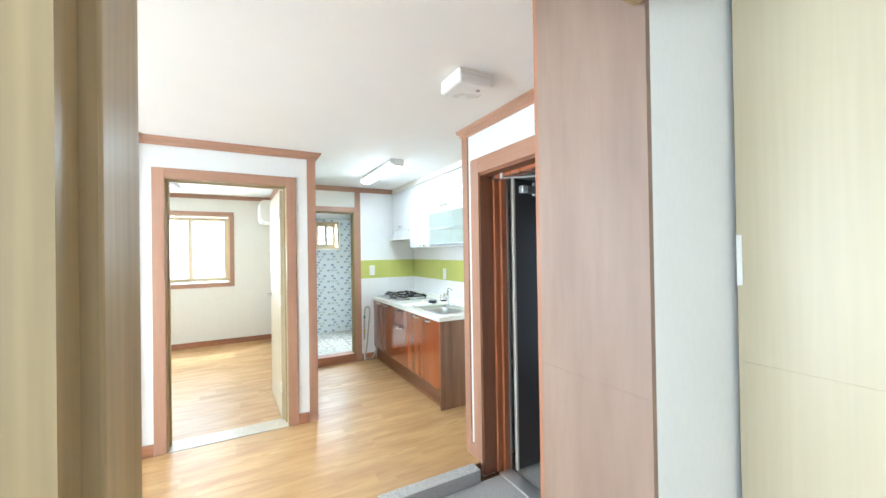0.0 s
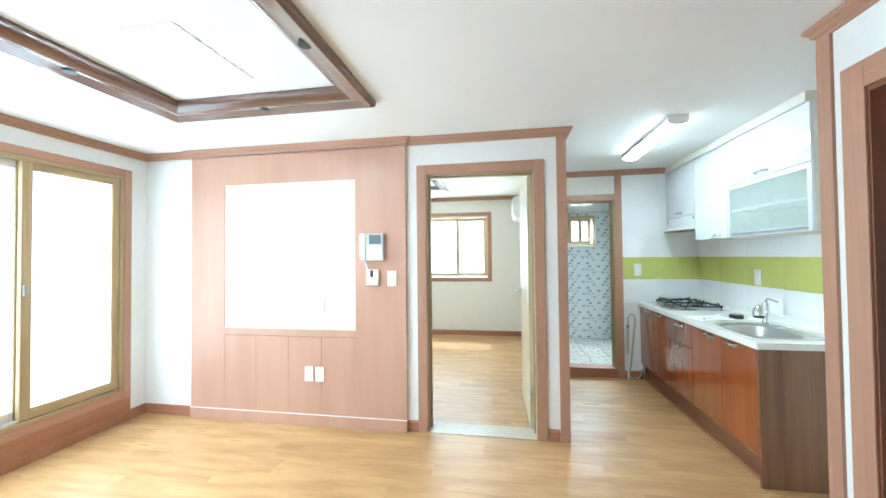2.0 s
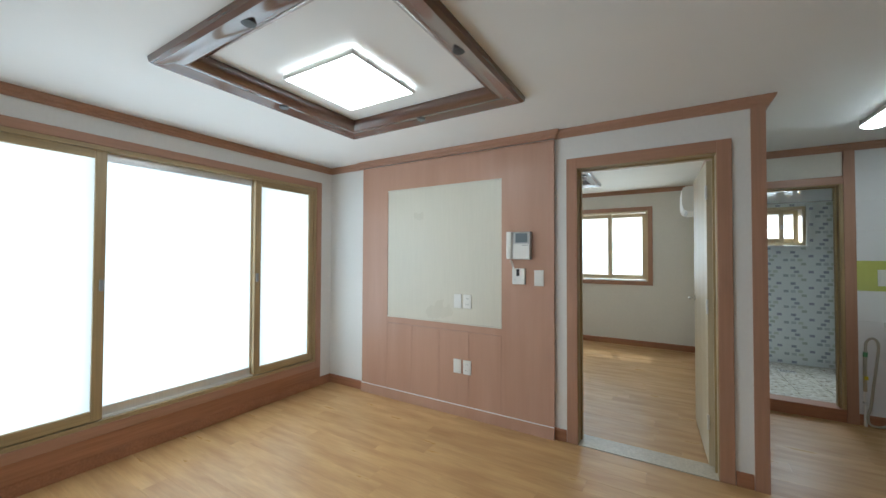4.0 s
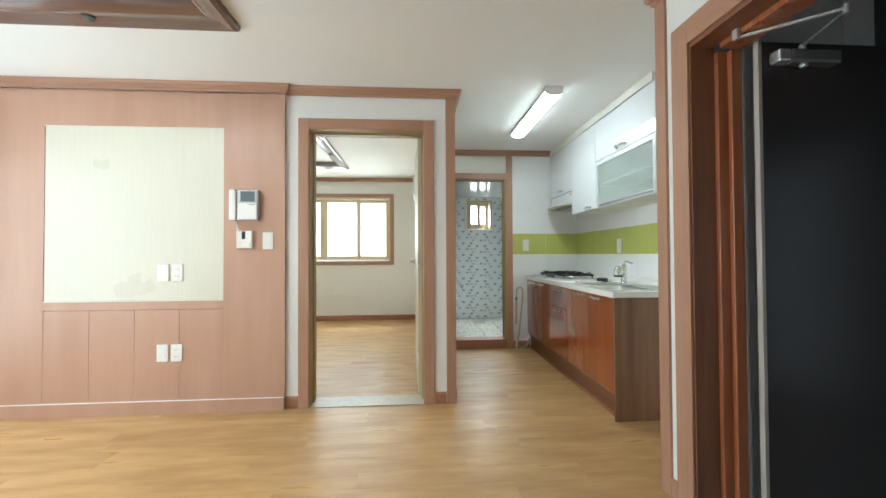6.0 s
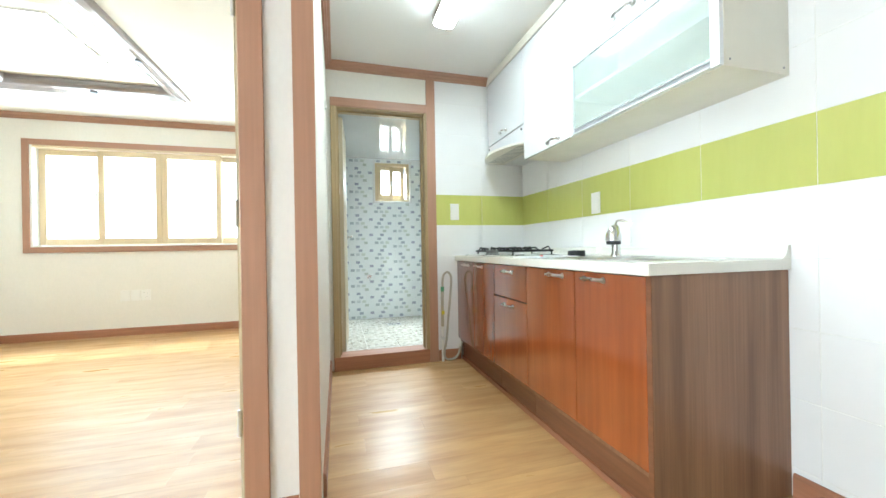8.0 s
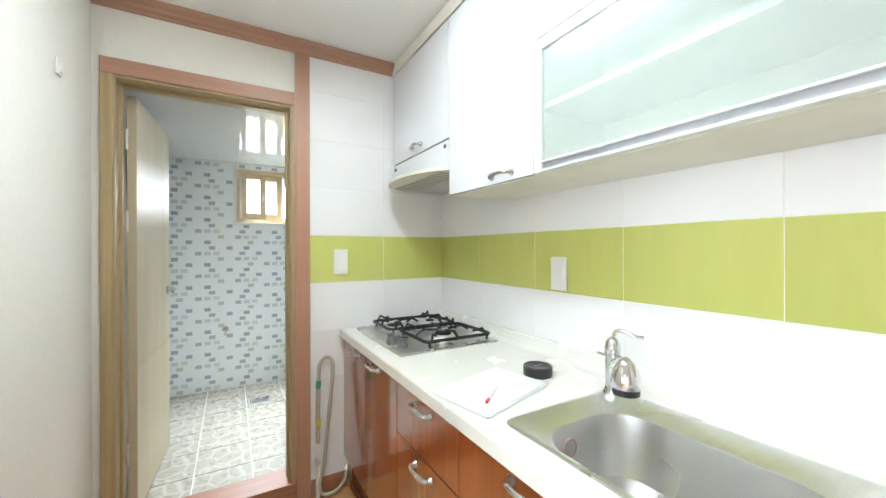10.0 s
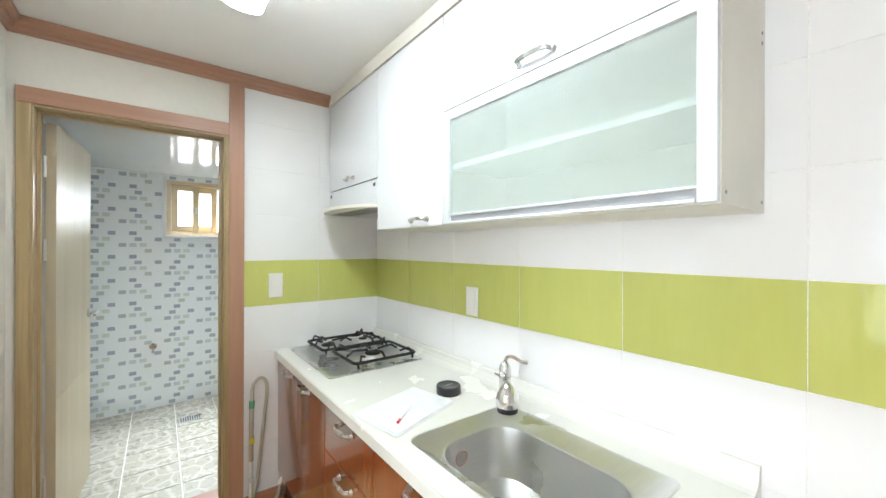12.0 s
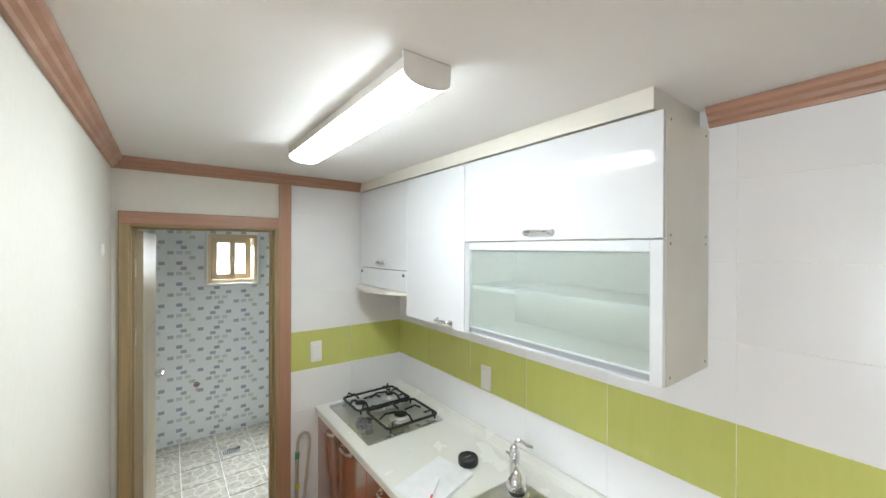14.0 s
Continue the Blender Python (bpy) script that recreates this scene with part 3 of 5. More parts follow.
# corner posts of cherry trim
setting("trim_corner_living", [(0.589, LX - 0.001, NY - 0.016, NY, 0, CEIL - 0.064)], TRIM["z"], "cherry wood corner trim at the end of the wall", "trim")
setting("trim_corner_entrance", [(EX - 0.014, EX, 2.440, 2.511, 0, CEIL - 0.064), (EX, EX + 0.06, 2.497, 2.511, 0, CEIL - 0.064)], TRIM["z"], "cherry wood corner trim beside the entrance", "trim")
setting("trim_corner_block", [(EX - 0.013, EX, 2.398, 2.439, 0, 0.092)], TRIM["z"], "small cherry wood base block beside the entrance", "trim")
setting("trim_kitchen_post", [(1.482, 1.555, KY - 0.022, KY + 0.008, 0, CEIL - 0.064)], TRIM["z"], "cherry wood post beside the bathroom door", "trim")

# ---- living room: wooden wall panelling ----
P = NY - 0.03
pan = thing("wall_panelling", (-1.68, NY, 0), "pinkish wood wall panelling with a cream square board", "panelling")
X0, X1, C0, C1, Z0, Z1 = -2.72, -0.65, -2.37, -1.10, 0.84, 2.14
part("board", box(X0, C0, P, NY, 0.10, CEIL - 0.07), BOARD, pan)
part("board", box(C1, X1, P, NY, 0.10, CEIL - 0.07), BOARD, pan)
part("board", box(C0, C1, P, NY, Z1, CEIL - 0.07), BOARD, pan)
part("rail", box(C0, C1, P, NY, 0.775, Z0), BOARD, pan)
n_low = 4
for i in range(n_low):
    w = (C1 - C0) / n_low
    part("board", box(C0 + i * w + 0.0015, C0 + (i + 1) * w - 0.0015, P + 0.001, NY, 0.10, 0.772), BOARD, pan)
part("cream_board", box(C0 + 0.002, C1 - 0.002, P + 0.004, NY, Z0 + 0.002, Z1 - 0.002), CREAM_PANEL, pan, "smooth cream insert board")
part("bead", box(C0, C1, P - 0.004, P + 0.004, Z0 - 0.004, Z0 + 0.004), CREAM_PANEL, pan)
part("bead", box(C0, C1, P - 0.002, P + 0.004, Z1 - 0.003, Z1 + 0.003), CREAM_PANEL, pan)
part("plinth", box(X0, X1, P - 0.012, NY, 0.001, 0.096), BOARD, pan)
part("caulk_line", box(X0, X1, P - 0.009, NY, 0.0965, 0.1005), PAPER_SHEET, pan, "thin white sealing line")


# ---- doors ----
def lever(th, x, z, way=1):
    """Lever handles on both sides of a leaf."""
    bm = bmesh.new()
    for s in (-1, 1):
        y = 0 if s < 0 else th
        cyl(bm, (x, y, z), (x, y + s * 0.010, z), 0.026)
        cyl(bm, (x, y + s * 0.010, z), (x, y + s * 0.045, z), 0.010)
        tube(bm, smooth_line([(x, y + s * 0.045, z), (x + way * 0.04, y + s * 0.050, z + 0.004), (x + way * 0.10, y + s * 0.046, z - 0.004)]), 0.0085)
    return bm


def swung(bm, hinge, angle):
    bmesh.ops.transform(bm, matrix=pose(*hinge, 0, 0, angle), verts=bm.verts[:])
    return bm


def door_leaf(name, hinge, angle, w, h, label, grooves=(), th=0.036, hinge_z=(0.25, 1.05, 1.85), z_handle=0.98):
    d = thing(name, hinge, label, "door")
    th_ = th
    cuts = [0.0, *grooves, h]
    core = part("leaf", swung(box(0, w, 0.0025, th_ - 0.0025, 0, h), hinge, angle), LEAF, d)
    for a, b in zip(cuts, cuts[1:]):
        part("field", swung(box(0.0, w, 0, 0.0025, a + 0.002, b - 0.002), hinge, angle), LEAF, d)
        part("field", swung(box(0.0, w, th_ - 0.0025, th_, a + 0.002, b - 0.002), hinge, angle), LEAF, d)
    part("door_handle", swung(lever(th_, w - 0.06, z_handle, -1), hinge, angle), HANDLE, d, "satin metal lever handle", soft=True)
    for z in hinge_z:
        part("hinge", swung(cyl(bmesh.new(), (-0.004, th_ + 0.002, z), (-0.004, th_ + 0.002, z + 0.10), 0.007), hinge, angle), ALU, d, "steel butt hinge")
    return d


def frame_set(name, x0, x1, top, y0, y1, cas, mat_frame, mat_cas, label, jamb=0.035, side=-1, floor_sill=None, z0=0.0):
    """A door frame in a wall across y: jambs, head, stops and casing on the side y0."""
    d = thing(name, ((x0 + x1) / 2, y0, z0), label, "door frame", kind="structure")
    part("jamb", box(x0 - jamb, x0, y0 + 0.001, y1, z0, top, bevel=0.002), mat_frame["z"], d)
    part("jamb", box(x1, x1 + jamb, y0 + 0.001, y1, z0, top, bevel=0.002), mat_frame["z"], d)
    part("head", box(x0 - jamb, x1 + jamb, y0 + 0.001, y1, top, top + jamb, bevel=0.002), mat_frame["x"], d)
    ym = (y0 + y1) / 2 - 0.01
    part("door_stop", box(x0, x0 + 0.012, ym, ym + 0.04, z0, top), mat_frame["z"], d)
    part("door_stop", box(x1 - 0.012, x1, ym, ym + 0.04, z0, top), mat_frame["z"], d)
    part("door_stop", box(x0 + 0.012, x1 - 0.012, ym, ym + 0.04, top - 0.012, top), mat_frame["x"], d)
    if cas:
        c, o = cas, 0.012
        part("casing", box(x0 - c, x0 - 0.004, y0 - o, y0, z0, top + c, bevel=0.003), mat_cas["z"], d)
        part("casing", box(x1 + 0.004, x1 + c, y0 - o, y0, z0, top + c, bevel=0.003), mat_cas["z"], d)
        part("casing", box(x0 - 0.004, x1 + 0.004, y0 - o, y0, top + 0.004, top + c, bevel=0.003), mat_cas["x"], d)
    return d


fr = frame_set("door_1", -0.472, 0.408, 2.155, NY, NY + 0.19, 0.085, KHAKI, TRIM, "khaki door frame with cherry wood casing")
part("threshold", box(-0.472, 0.408, NY - 0.012, NY + 0.19, -0.005, 0.006, bevel=0.002), STONE_SILL, fr, "pale stone threshold")
door_leaf("bedroom_door", (0.402, NY + 0.150, 0.015), 92.0, 0.84, 2.125, "beige foil-faced room door standing open into the bedroom", grooves=(0.72, 1.45), z_handle=1.09)

# bathroom door
bf = frame_set("door_2", 0.745, 1.455, 2.115, KY - 0.010, KY + 0.14, 0, KHAKI, TRIM, "khaki bathroom door frame")
part("casing", box(0.694, 0.737, KY - 0.016, KY - 0.002, 0, 2.19, bevel=0.003), KHAKI["z"], bf)
part("casing", box(0.694, 1.482, KY - 0.020, KY - 0.002, 2.125, 2.195, bevel=0.003), TRIM["x"], bf, "cherry wood rail")
part("casing", box(1.463, 1.482, KY - 0.016, KY - 0.002, 0, 2.125, bevel=0.002), KHAKI["z"], bf)
part("threshold", box(0.694, 1.482, KY - 0.018, KY + 0.15, 0, 0.112, bevel=0.004), TRIM_RED["x"], bf, "raised cherry wood threshold")
door_leaf("bathroom_door", (0.790, KY + 0.155, 0.085), 86.5, 0.70, 2.01, "beige bathroom door standing open into the bathroom", grooves=(0.70, 1.40), hinge_z=(0.25, 1.36, 1.75), z_handle=1.02)

# entrance: reveal, steel frame, open dark leaf
en = thing("door_3", (EX, 1.77, -0.08), "cherry wood cased entrance doorway with steel frame", "door frame", kind="structure")
for y0, y1 in ((2.293, 2.396), (1.165, 1.278)):
    part("casing", box(EX - 0.014, EX - 0.001, y0, y1, -0.084, 2.225, bevel=0.003), TRIM["z"], en)
part("casing", box(EX - 0.014, EX - 0.001, 1.278, 2.293, 2.115, 2.225, bevel=0.003), TRIM["y"], en)
for y0, y1 in ((2.285, 2.306), (1.268, 1.290)):
    part("lining", box(EX - 0.001, 1.697, y0, y1, -0.084, 2.115), LINING["z"], en)
part("lining", box(EX - 0.001, 1.689, 1.29, 2.285, 2.095, 2.130), LINING["y"], en)
ORANGE = wood("orange_steel_frame", (0.36, 0.125, 0.050), (0.29, 0.092, 0.034), "z", 0.3, amount=0.4)
for y0, y1 in ((2.267, 2.32), (1.24, 1.295)):
    part("steel_jamb", box(1.698, 1.745, y0, y1, -0.084, 2.0715, bevel=0.004), ORANGE, en, "orange-brown painted steel jamb")
for y0, y1 in ((2.247, 2.32), (1.24, 1.315)):
    part("steel_jamb", box(1.7455, 1.795, y0, y1, -0.084, 2.0715, bevel=0.004), ORANGE, en, "orange-brown painted steel jamb")
part("steel_head", box(1.690, 1.795, 1.315, 2.247, 2.072, 2.120, bevel=0.004), ORANGE, en, "orange-brown painted steel head")
part("seal", box(1.795, 1.808, 2.245, 2.268, -0.084, 2.07), GREY_PLASTIC, en)
part("sill", box(1.690, 1.795, 1.315, 2.247, -0.085, -0.070, bevel=0.003), ALU, en, "worn metal sill")

ed = thing("entrance_door", (1.80, 2.24, -0.07), "dark brown steel entrance door standing wide open outwards", "door")
part("leaf", box(1.828, 2.72, 2.194, 2.238, -0.068, 2.078, bevel=0.003), DOOR_DARK, ed)
part("edge_strip", box(1.812, 1.829, 2.187, 2.212, -0.068, 2.080, bevel=0.002), EDGE_METAL, ed, "pale metal edge of the leaf")
CLOSER_GREY = material("dull_grey_metal", (0.20, 0.195, 0.19), 0.45, metal=0.4, scale=(8, 8, 8))
closer = part("closer_body", box(1.920, 2.145, 2.140, 2.195, 1.968, 2.026, bevel=0.010), CLOSER_GREY, ed, "dull grey door closer")
part("end_cap", box(1.866, 1.919, 2.142, 2.195, 1.970, 2.024, bevel=0.008), ALU, closer, "bright silver end cap")
part("valve_knob", lathe(bmesh.new(), (1.992, 2.164, 1.952), [(0.004, 0), (0.013, 0.003), (0.016, 0.010), (0.014, 0.0165)], 16), ALU, closer, soft=True)
part("closer_pivot", cyl(bmesh.new(), (1.992, 2.166, 2.024), (1.992, 2.166, 2.052), 0.012), ALU, ed, soft=True)
JOINT, BRACKET = (1.920, 1.947, 2.060), (1.682, 2.150, 2.062)
part("closer_arm", tube(bmesh.new(), [(1.992, 2.166, 2.048), (JOINT[0], JOINT[1], JOINT[2] - 0.010)], 0.007), CLOSER_GREY, ed)
part("closer_arm", tube(bmesh.new(), [JOINT, BRACKET], 0.007), ALU, ed)
part("arm_joint", cyl(bmesh.new(), (JOINT[0], JOINT[1], JOINT[2] - 0.02), (JOINT[0], JOINT[1], JOINT[2] + 0.014), 0.011), ALU, ed, soft=True)
part("bracket", box(1.672, 1.6895, 2.137, 2.163, 2.054, 2.098, bevel=0.003), ALU, ed)
lock = part("digital_lock", box(2.496, 2.581, 2.154, 2.195, 1.15, 1.27, bevel=0.01), BLACK_PLASTIC, ed, "black lock body with silver edge")
part("lock_trim", box(2.531, 2.551, 2.149, 2.155, 1.165, 1.255, bevel=0.003), CHROME, lock)
part("rosette", cyl(bmesh.new(), (2.595, 2.195, 0.995), (2.595, 2.181, 0.995), 0.03), CHROME, ed, soft=True)
part("lever", tube(bmesh.new(), smooth_line([(2.595, 2.181, 0.995), (2.595, 2.144, 0.995), (2.555, 2.139, 0.993), (2.473, 2.141, 0.990)]), 0.009), CHROME, ed, "chrome lever handle", soft=True)
part("door_stay", tube(bmesh.new(), smooth_line([(2.59, 2.196, 0.13), (2.59, 2.156, 0.11), (2.60, 2.146, 0.04)]), 0.009), CHROME, ed, "fold-down metal door stop", soft=True)

# granite kerb of the entrance
kerb = thing("entrance_kerb", (0.85, 2.35, -0.085), "speckled grey granite kerb round the entrance floor", "kerb", kind="structure")
part("kerb_stone", box(0.920, 1.512, 2.226, 2.322, -0.085, 0.012, bevel=0.004), GRANITE, kerb)
part("kerb_stone", box(0.795, 0.918, 2.226, 2.322, -0.085, 0.012, bevel=0.004), GRANITE, kerb)
part("kerb_stone", box(0.795, 0.900, 1.60, 2.224, -0.085, 0.012, bevel=0.004), GRANITE, kerb)
part("kerb_stone", box(0.795, 0.900, 0.96, 1.598, -0.085, 0.012, bevel=0.004), GRANITE, kerb)

# shoe cabinet beside the doorway
sc = thing("shoe_cabinet", (1.20, 0.78, -0.084), "tall built-in shoe cabinet with a pale wood side", "cabinet")
part("side_panel", box(0.896, 0.912, 0.584, 0.945, -0.084, 1.1892), BOARD_PALE, sc)
part("side_panel", box(0.896, 0.912, 0.584, 0.945, 1.1898, CEIL - 0.002), BOARD_PALE, sc)
part("front_edge", box(0.896, 0.925, 0.945, 0.962, -0.084, CEIL - 0.002, bevel=0.002), TRIM_RED["z"], sc)
part("door", box(0.927, 1.526, 0.945, 0.962, -0.04, CEIL - 0.1), TRIM_RED["z"], sc)
part("carcass", box(0.912, 1.526, 0.602, 0.945, -0.084, CEIL - 0.002), CREAM_BODY, sc)

# doorway of the room behind: khaki frame, folded-back leaf and a beige panel door
sf = thing("door_4", (0.4, 0.53, 0), "khaki door frame of the room doorway", "door frame", kind="structure")
part("jamb", box(-0.30, -0.045, 0.47, 0.600, 0, CEIL - 0.001, bevel=0.003), KHAKI["z"], sf)
part("door_stop", box(-0.30, -0.060, 0.425, 0.469, 0, CEIL - 0.002), KHAKI["z"], sf)
part("head", box(-0.045, 0.880, 0.47, 0.600, 2.12, 2.16), KHAKI["x"], sf)
pd = thing("panel_door", (1.29, 0.10, 0), "beige panel door folded back in the side room", "door")
part("leaf", box(1.272, 1.31, -0.34, 0.570, 0.01, 1.2300), LEAF, pd)
part("leaf", box(1.272, 1.31, -0.34, 0.570, 1.2306, CEIL - 0.01), LEAF, pd)
part("hinge", box(1.266, 1.272, 0.556, 0.570, 1.44, 1.58, bevel=0.003), WHITE_PLASTIC, pd, "white hinge")
setting("wall_study_stub", [(1.315, 1.60, -0.40, 0.584, 0, CEIL)], PAPER, "white papered wall stub behind the door", "wall")


# ---- windows ----
def sash(parent, ax, u0, u1, z0, z1, d0, d1, bar, mat, pane_mat=GLASS, label=""):
    """A sliding sash: four bars and a pane. ax 'x': the sash lies in a wall across x, u along y; ax 'y': u along x."""
    def b(a0, a1, c0, c1, e0, e1, bev=0.003):
        return box(e0, e1, a0, a1, c0, c1, bevel=bev) if ax == "x" else box(a0, a1, e0, e1, c0, c1, bevel=bev)
    s = part("sash", b(u0, u0 + bar, z0, z1, d0, d1), mat["z"], parent, label)
    part("stile", b(u1 - bar, u1, z0, z1, d0, d1), mat["z"], s)
    part("rail", b(u0 + bar, u1 - bar, z0, z0 + bar * 1.15, d0, d1), mat["y" if ax == "x" else "x"], s)
    part("rail", b(u0 + bar, u1 - bar, z1 - bar, z1, d0, d1), mat["y" if ax == "x" else "x"], s)
    m = (d0 + d1) / 2
    p = part("pane", b(u0 + bar - 0.005, u1 - bar + 0.005, z0 + bar, z1 - bar + 0.004, m - 0.003, m + 0.003, 0), pane_mat, s)
    p.visible_shadow = False
    return s


wl = thing("window_1", (WX, 2.16, 0.25), "wide sliding balcony window with khaki wood-look frames", "window", kind="structure")
U0, U1, Q0, Q1 = 0.84, 3.49, 0.215, 2.29
c = 0.065
for u0, u1, a0, a1, ax in ((U0, U0 + c, Q0, Q1, "z"), (U1 - c, U1, Q0, Q1, "z"), (U0 + c, U1 - c, Q1 - c, Q1, "y"), (U0 + c, U1 - c, Q0, Q0 + 0.07, "y")):
    part("casing", box(WX + 0.001, WX + 0.020, u0, u1, a0, a1, bevel=0.003), TRIM[ax], wl, "cherry wood casing")
part("apron", box(WX + 0.001, WX + 0.016, U0, U1, 0.093, Q0 - 0.001), TRIM_RED["y"], wl, "cherry wood board below the window")
F0, F1, G0, G1 = U0 + 0.045, U1 - 0.045, Q0 + 0.062, Q1 - 0.052
part("window_frame", box(WX - 0.20, WX + 0.010, F0, F0 + 0.05, G0, G1), KHAKI["z"], wl)
part("window_frame", box(WX - 0.20, WX + 0.010, F1 - 0.05, F1, G0, G1), KHAKI["z"], wl)
part("window_frame", box(WX - 0.20, WX + 0.010, F0 + 0.05, F1 - 0.05, G1 - 0.045, G1), KHAKI["y"], wl)
part("window_sill", box(WX - 0.20, WX + 0.010, F0 + 0.05, F1 - 0.05, G0, G0 + 0.035), KHAKI["y"], wl)
part("track", box(WX - 0.055, WX - 0.050, F0 + 0.05, F1 - 0.05, G0 + 0.035, G0 + 0.048), WHITE_PLASTIC, wl, "white track rail")
part("track", box(WX - 0.030, WX - 0.025, F0 + 0.05, F1 - 0.05, G0 + 0.035, G0 + 0.050), WHITE_PLASTIC, wl, "white track rail")
sash(wl, "x", 2.715, F1 - 0.045, G0 + 0.04, G1 - 0.04, WX - 0.045, WX - 0.005, 0.062, KHAKI)
sash(wl, "x", F0 + 0.045, 1.612, G0 + 0.04, G1 - 0.04, WX - 0.045, WX - 0.005, 0.062, KHAKI)
sash(wl, "x", 1.555, 2.775, G0 + 0.04, G1 - 0.04, WX - 0.10, WX - 0.06, 0.062, {"y": ALU, "z": KHAKI["z"]})
for y in (1.59, 2.735):
    part("latch", box(WX - 0.006, WX + 0.014, y - 0.012, y + 0.012, 1.21, 1.29, bevel=0.004), GREY_PLASTIC, wl, "grey sash latch")

wb = thing("window_2", (-1.35, 7.49, 1.0), "wide four-sash bedroom window with khaki frames", "window", kind="structure")
A0, A1, B0, B1 = -2.640, -0.068, 0.998, 2.285
c = 0.065
for x0, x1, a0, a1, ax in ((A0, A0 + c, B0, B1, "z"), (A1 - c, A1, B0, B1, "z"), (A0 + c, A1 - c, B1 - c, B1, "x"), (A0 + c, A1 - c, B0, B0 + c, "x")):
    part("casing", box(x0, x1, 7.47, 7.489, a0, a1, bevel=0.003), TRIM[ax], wb, "cherry wood casing")
part("window_frame", box(A0 + 0.045, A0 + 0.09, 7.48, 7.69, B0 + 0.045, B1 - 0.045), WHITE_PLASTIC, wb)
part("window_frame", box(A1 - 0.09, A1 - 0.045, 7.48, 7.69, B0 + 0.045, B1 - 0.045), KHAKI_LIT["z"], wb)
part("window_frame", box(A0 + 0.09, A1 - 0.09, 7.48, 7.69, B1 - 0.09, B1 - 0.045), KHAKI_LIT["x"], wb)
part("window_sill", box(A0 + 0.09, A1 - 0.09, 7.48, 7.69, B0 + 0.045, B0 + 0.085), WHITE_PLASTIC, wb)
xs = (-2.545, -1.935, -1.325, -0.705, -0.158)
for i in range(4):
    inner = i in (1, 2)
    y = 7.515 if inner else 7.565
    sash(wb, "y", xs[i] - (0.03 if i in (1, 3) else -0.001), xs[i + 1] + (0.03 if i < 3 and i != 1 else 0), B0 + 0.09, B1 - 0.095, y, y + 0.04, 0.062, KHAKI_LIT)
for x in (-1.975, -0.665):
    part("latch", box(x - 0.012, x + 0.012, 7.500, 7.516, 1.60, 1.70, bevel=0.004), ALU, wb, "small sash latch")

wt = thing("window_3", (1.465, 7.24, 1.60), "small khaki sliding window in the bathroom wall", "window", kind="structure")
part("sill_edge", box(1.205, 1.725, 7.225, 7.245, 1.598, 1.622, bevel=0.003), VINYL_WHITE, wt, "white edge trim")
part("edge_trim", box(1.205, 1.232, 7.225, 7.245, 1.622, 2.165, bevel=0.003), VINYL_WHITE, wt, "white edge trim")
part("edge_trim", box(1.698, 1.725, 7.225, 7.245, 1.622, 2.165, bevel=0.003), VINYL_WHITE, wt, "white edge trim")
part("window_frame", box(1.232, 1.265, 7.26, 7.43, 1.625, 2.14), KHAKI_LIT["z"], wt)
part("window_frame", box(1.665, 1.698, 7.26, 7.43, 1.625, 2.14), KHAKI_LIT["z"], wt)
part("window_frame", box(1.265, 1.665, 7.26, 7.43, 2.105, 2.14), KHAKI_LIT["x"], wt)
part("window_sill", box(1.265, 1.665, 7.26, 7.43, 1.625, 1.660), KHAKI_LIT["x"], wt)
sash(wt, "y", 1.268, 1.485, 1.662, 2.103, 7.285, 7.315, 0.050, KHAKI_LIT, GLASS_DIM)
sash(wt, "y", 1.440, 1.640, 1.662, 2.103, 7.325, 7.355, 0.050, KHAKI_LIT, GLASS_DIM)
part("latch", box(1.455, 1.470, 7.272, 7.286, 1.84, 1.90, bevel=0.003), ALU, wt)


# ---- ceiling recess frames and lamps ----
def tray(name, x0, x1, y0, y1, z, mat, label):
    d = thing(name, ((x0 + x1) / 2, (y0 + y1) / 2, z - 0.045), label, "ceiling frame")
    prof = [(0, z), (0.006, z - 0.030), (0.024, z - 0.042), (0.050, z - 0.036), (0.085, z - 0.022), (0.115, z - 0.026), (0.135, z - 0.016), (0.160, z - 0.004), (0.170, z + 0.014), (0.170, z + 0.048), (0.16, z + 0.049), (0.158, z)]
    cs = [(x0, y0), (x0, y1), (x1, y1), (x1, y0)]
    for i in range(4):
        a, b = Vector(cs[i]), Vector(cs[(i + 1) % 4])
        along = (b - a).normalized()
        n = Vector((along.y, -along.x))
        bm = bmesh.new()
        rings = [[bm.verts.new((*(p + n * o + along * s * o), zz)) for o, zz in prof] for p, s in ((a, 1), (b, -1))]
        k = len(prof)
        for j in range(k):
            bm.faces.new((rings[0][j], rings[1][j], rings[1][(j + 1) % k], rings[0][(j + 1) % k]))
        bm.faces.new(rings[0])
        bm.faces.new(rings[1][::-1])
        bmesh.ops.recalc_face_normals(bm, faces=bm.faces[:])
        rail = part("moulding", bm, mat["xy"[i % 2 == 0]], d, soft=True)
        mid = (a + b) / 2
        q = lathe(bmesh.new(), (mid.x + n.x * 0.085, mid.y + n.y * 0.085, z - 0.034), [(0.001, 0), (0.030, 0.001), (0.032, 0.012), (0.001, 0.012)], 20)
        part("cover_cap", q, BLACK_PLASTIC, rail, "small dark cover cap")
    return d


tray("ceiling_recess_frame", TX0, TX1, TY0, TY1, CEIL, TRAY_WOOD, "glossy dark wood frame round the ceiling recess")
tray("bedroom_ceiling_recess_frame", BX0, BX1, BY0, BY1, BED_CEIL, TRAY_SHEEN, "silver-brown glossy frame round the bedroom ceiling recess")


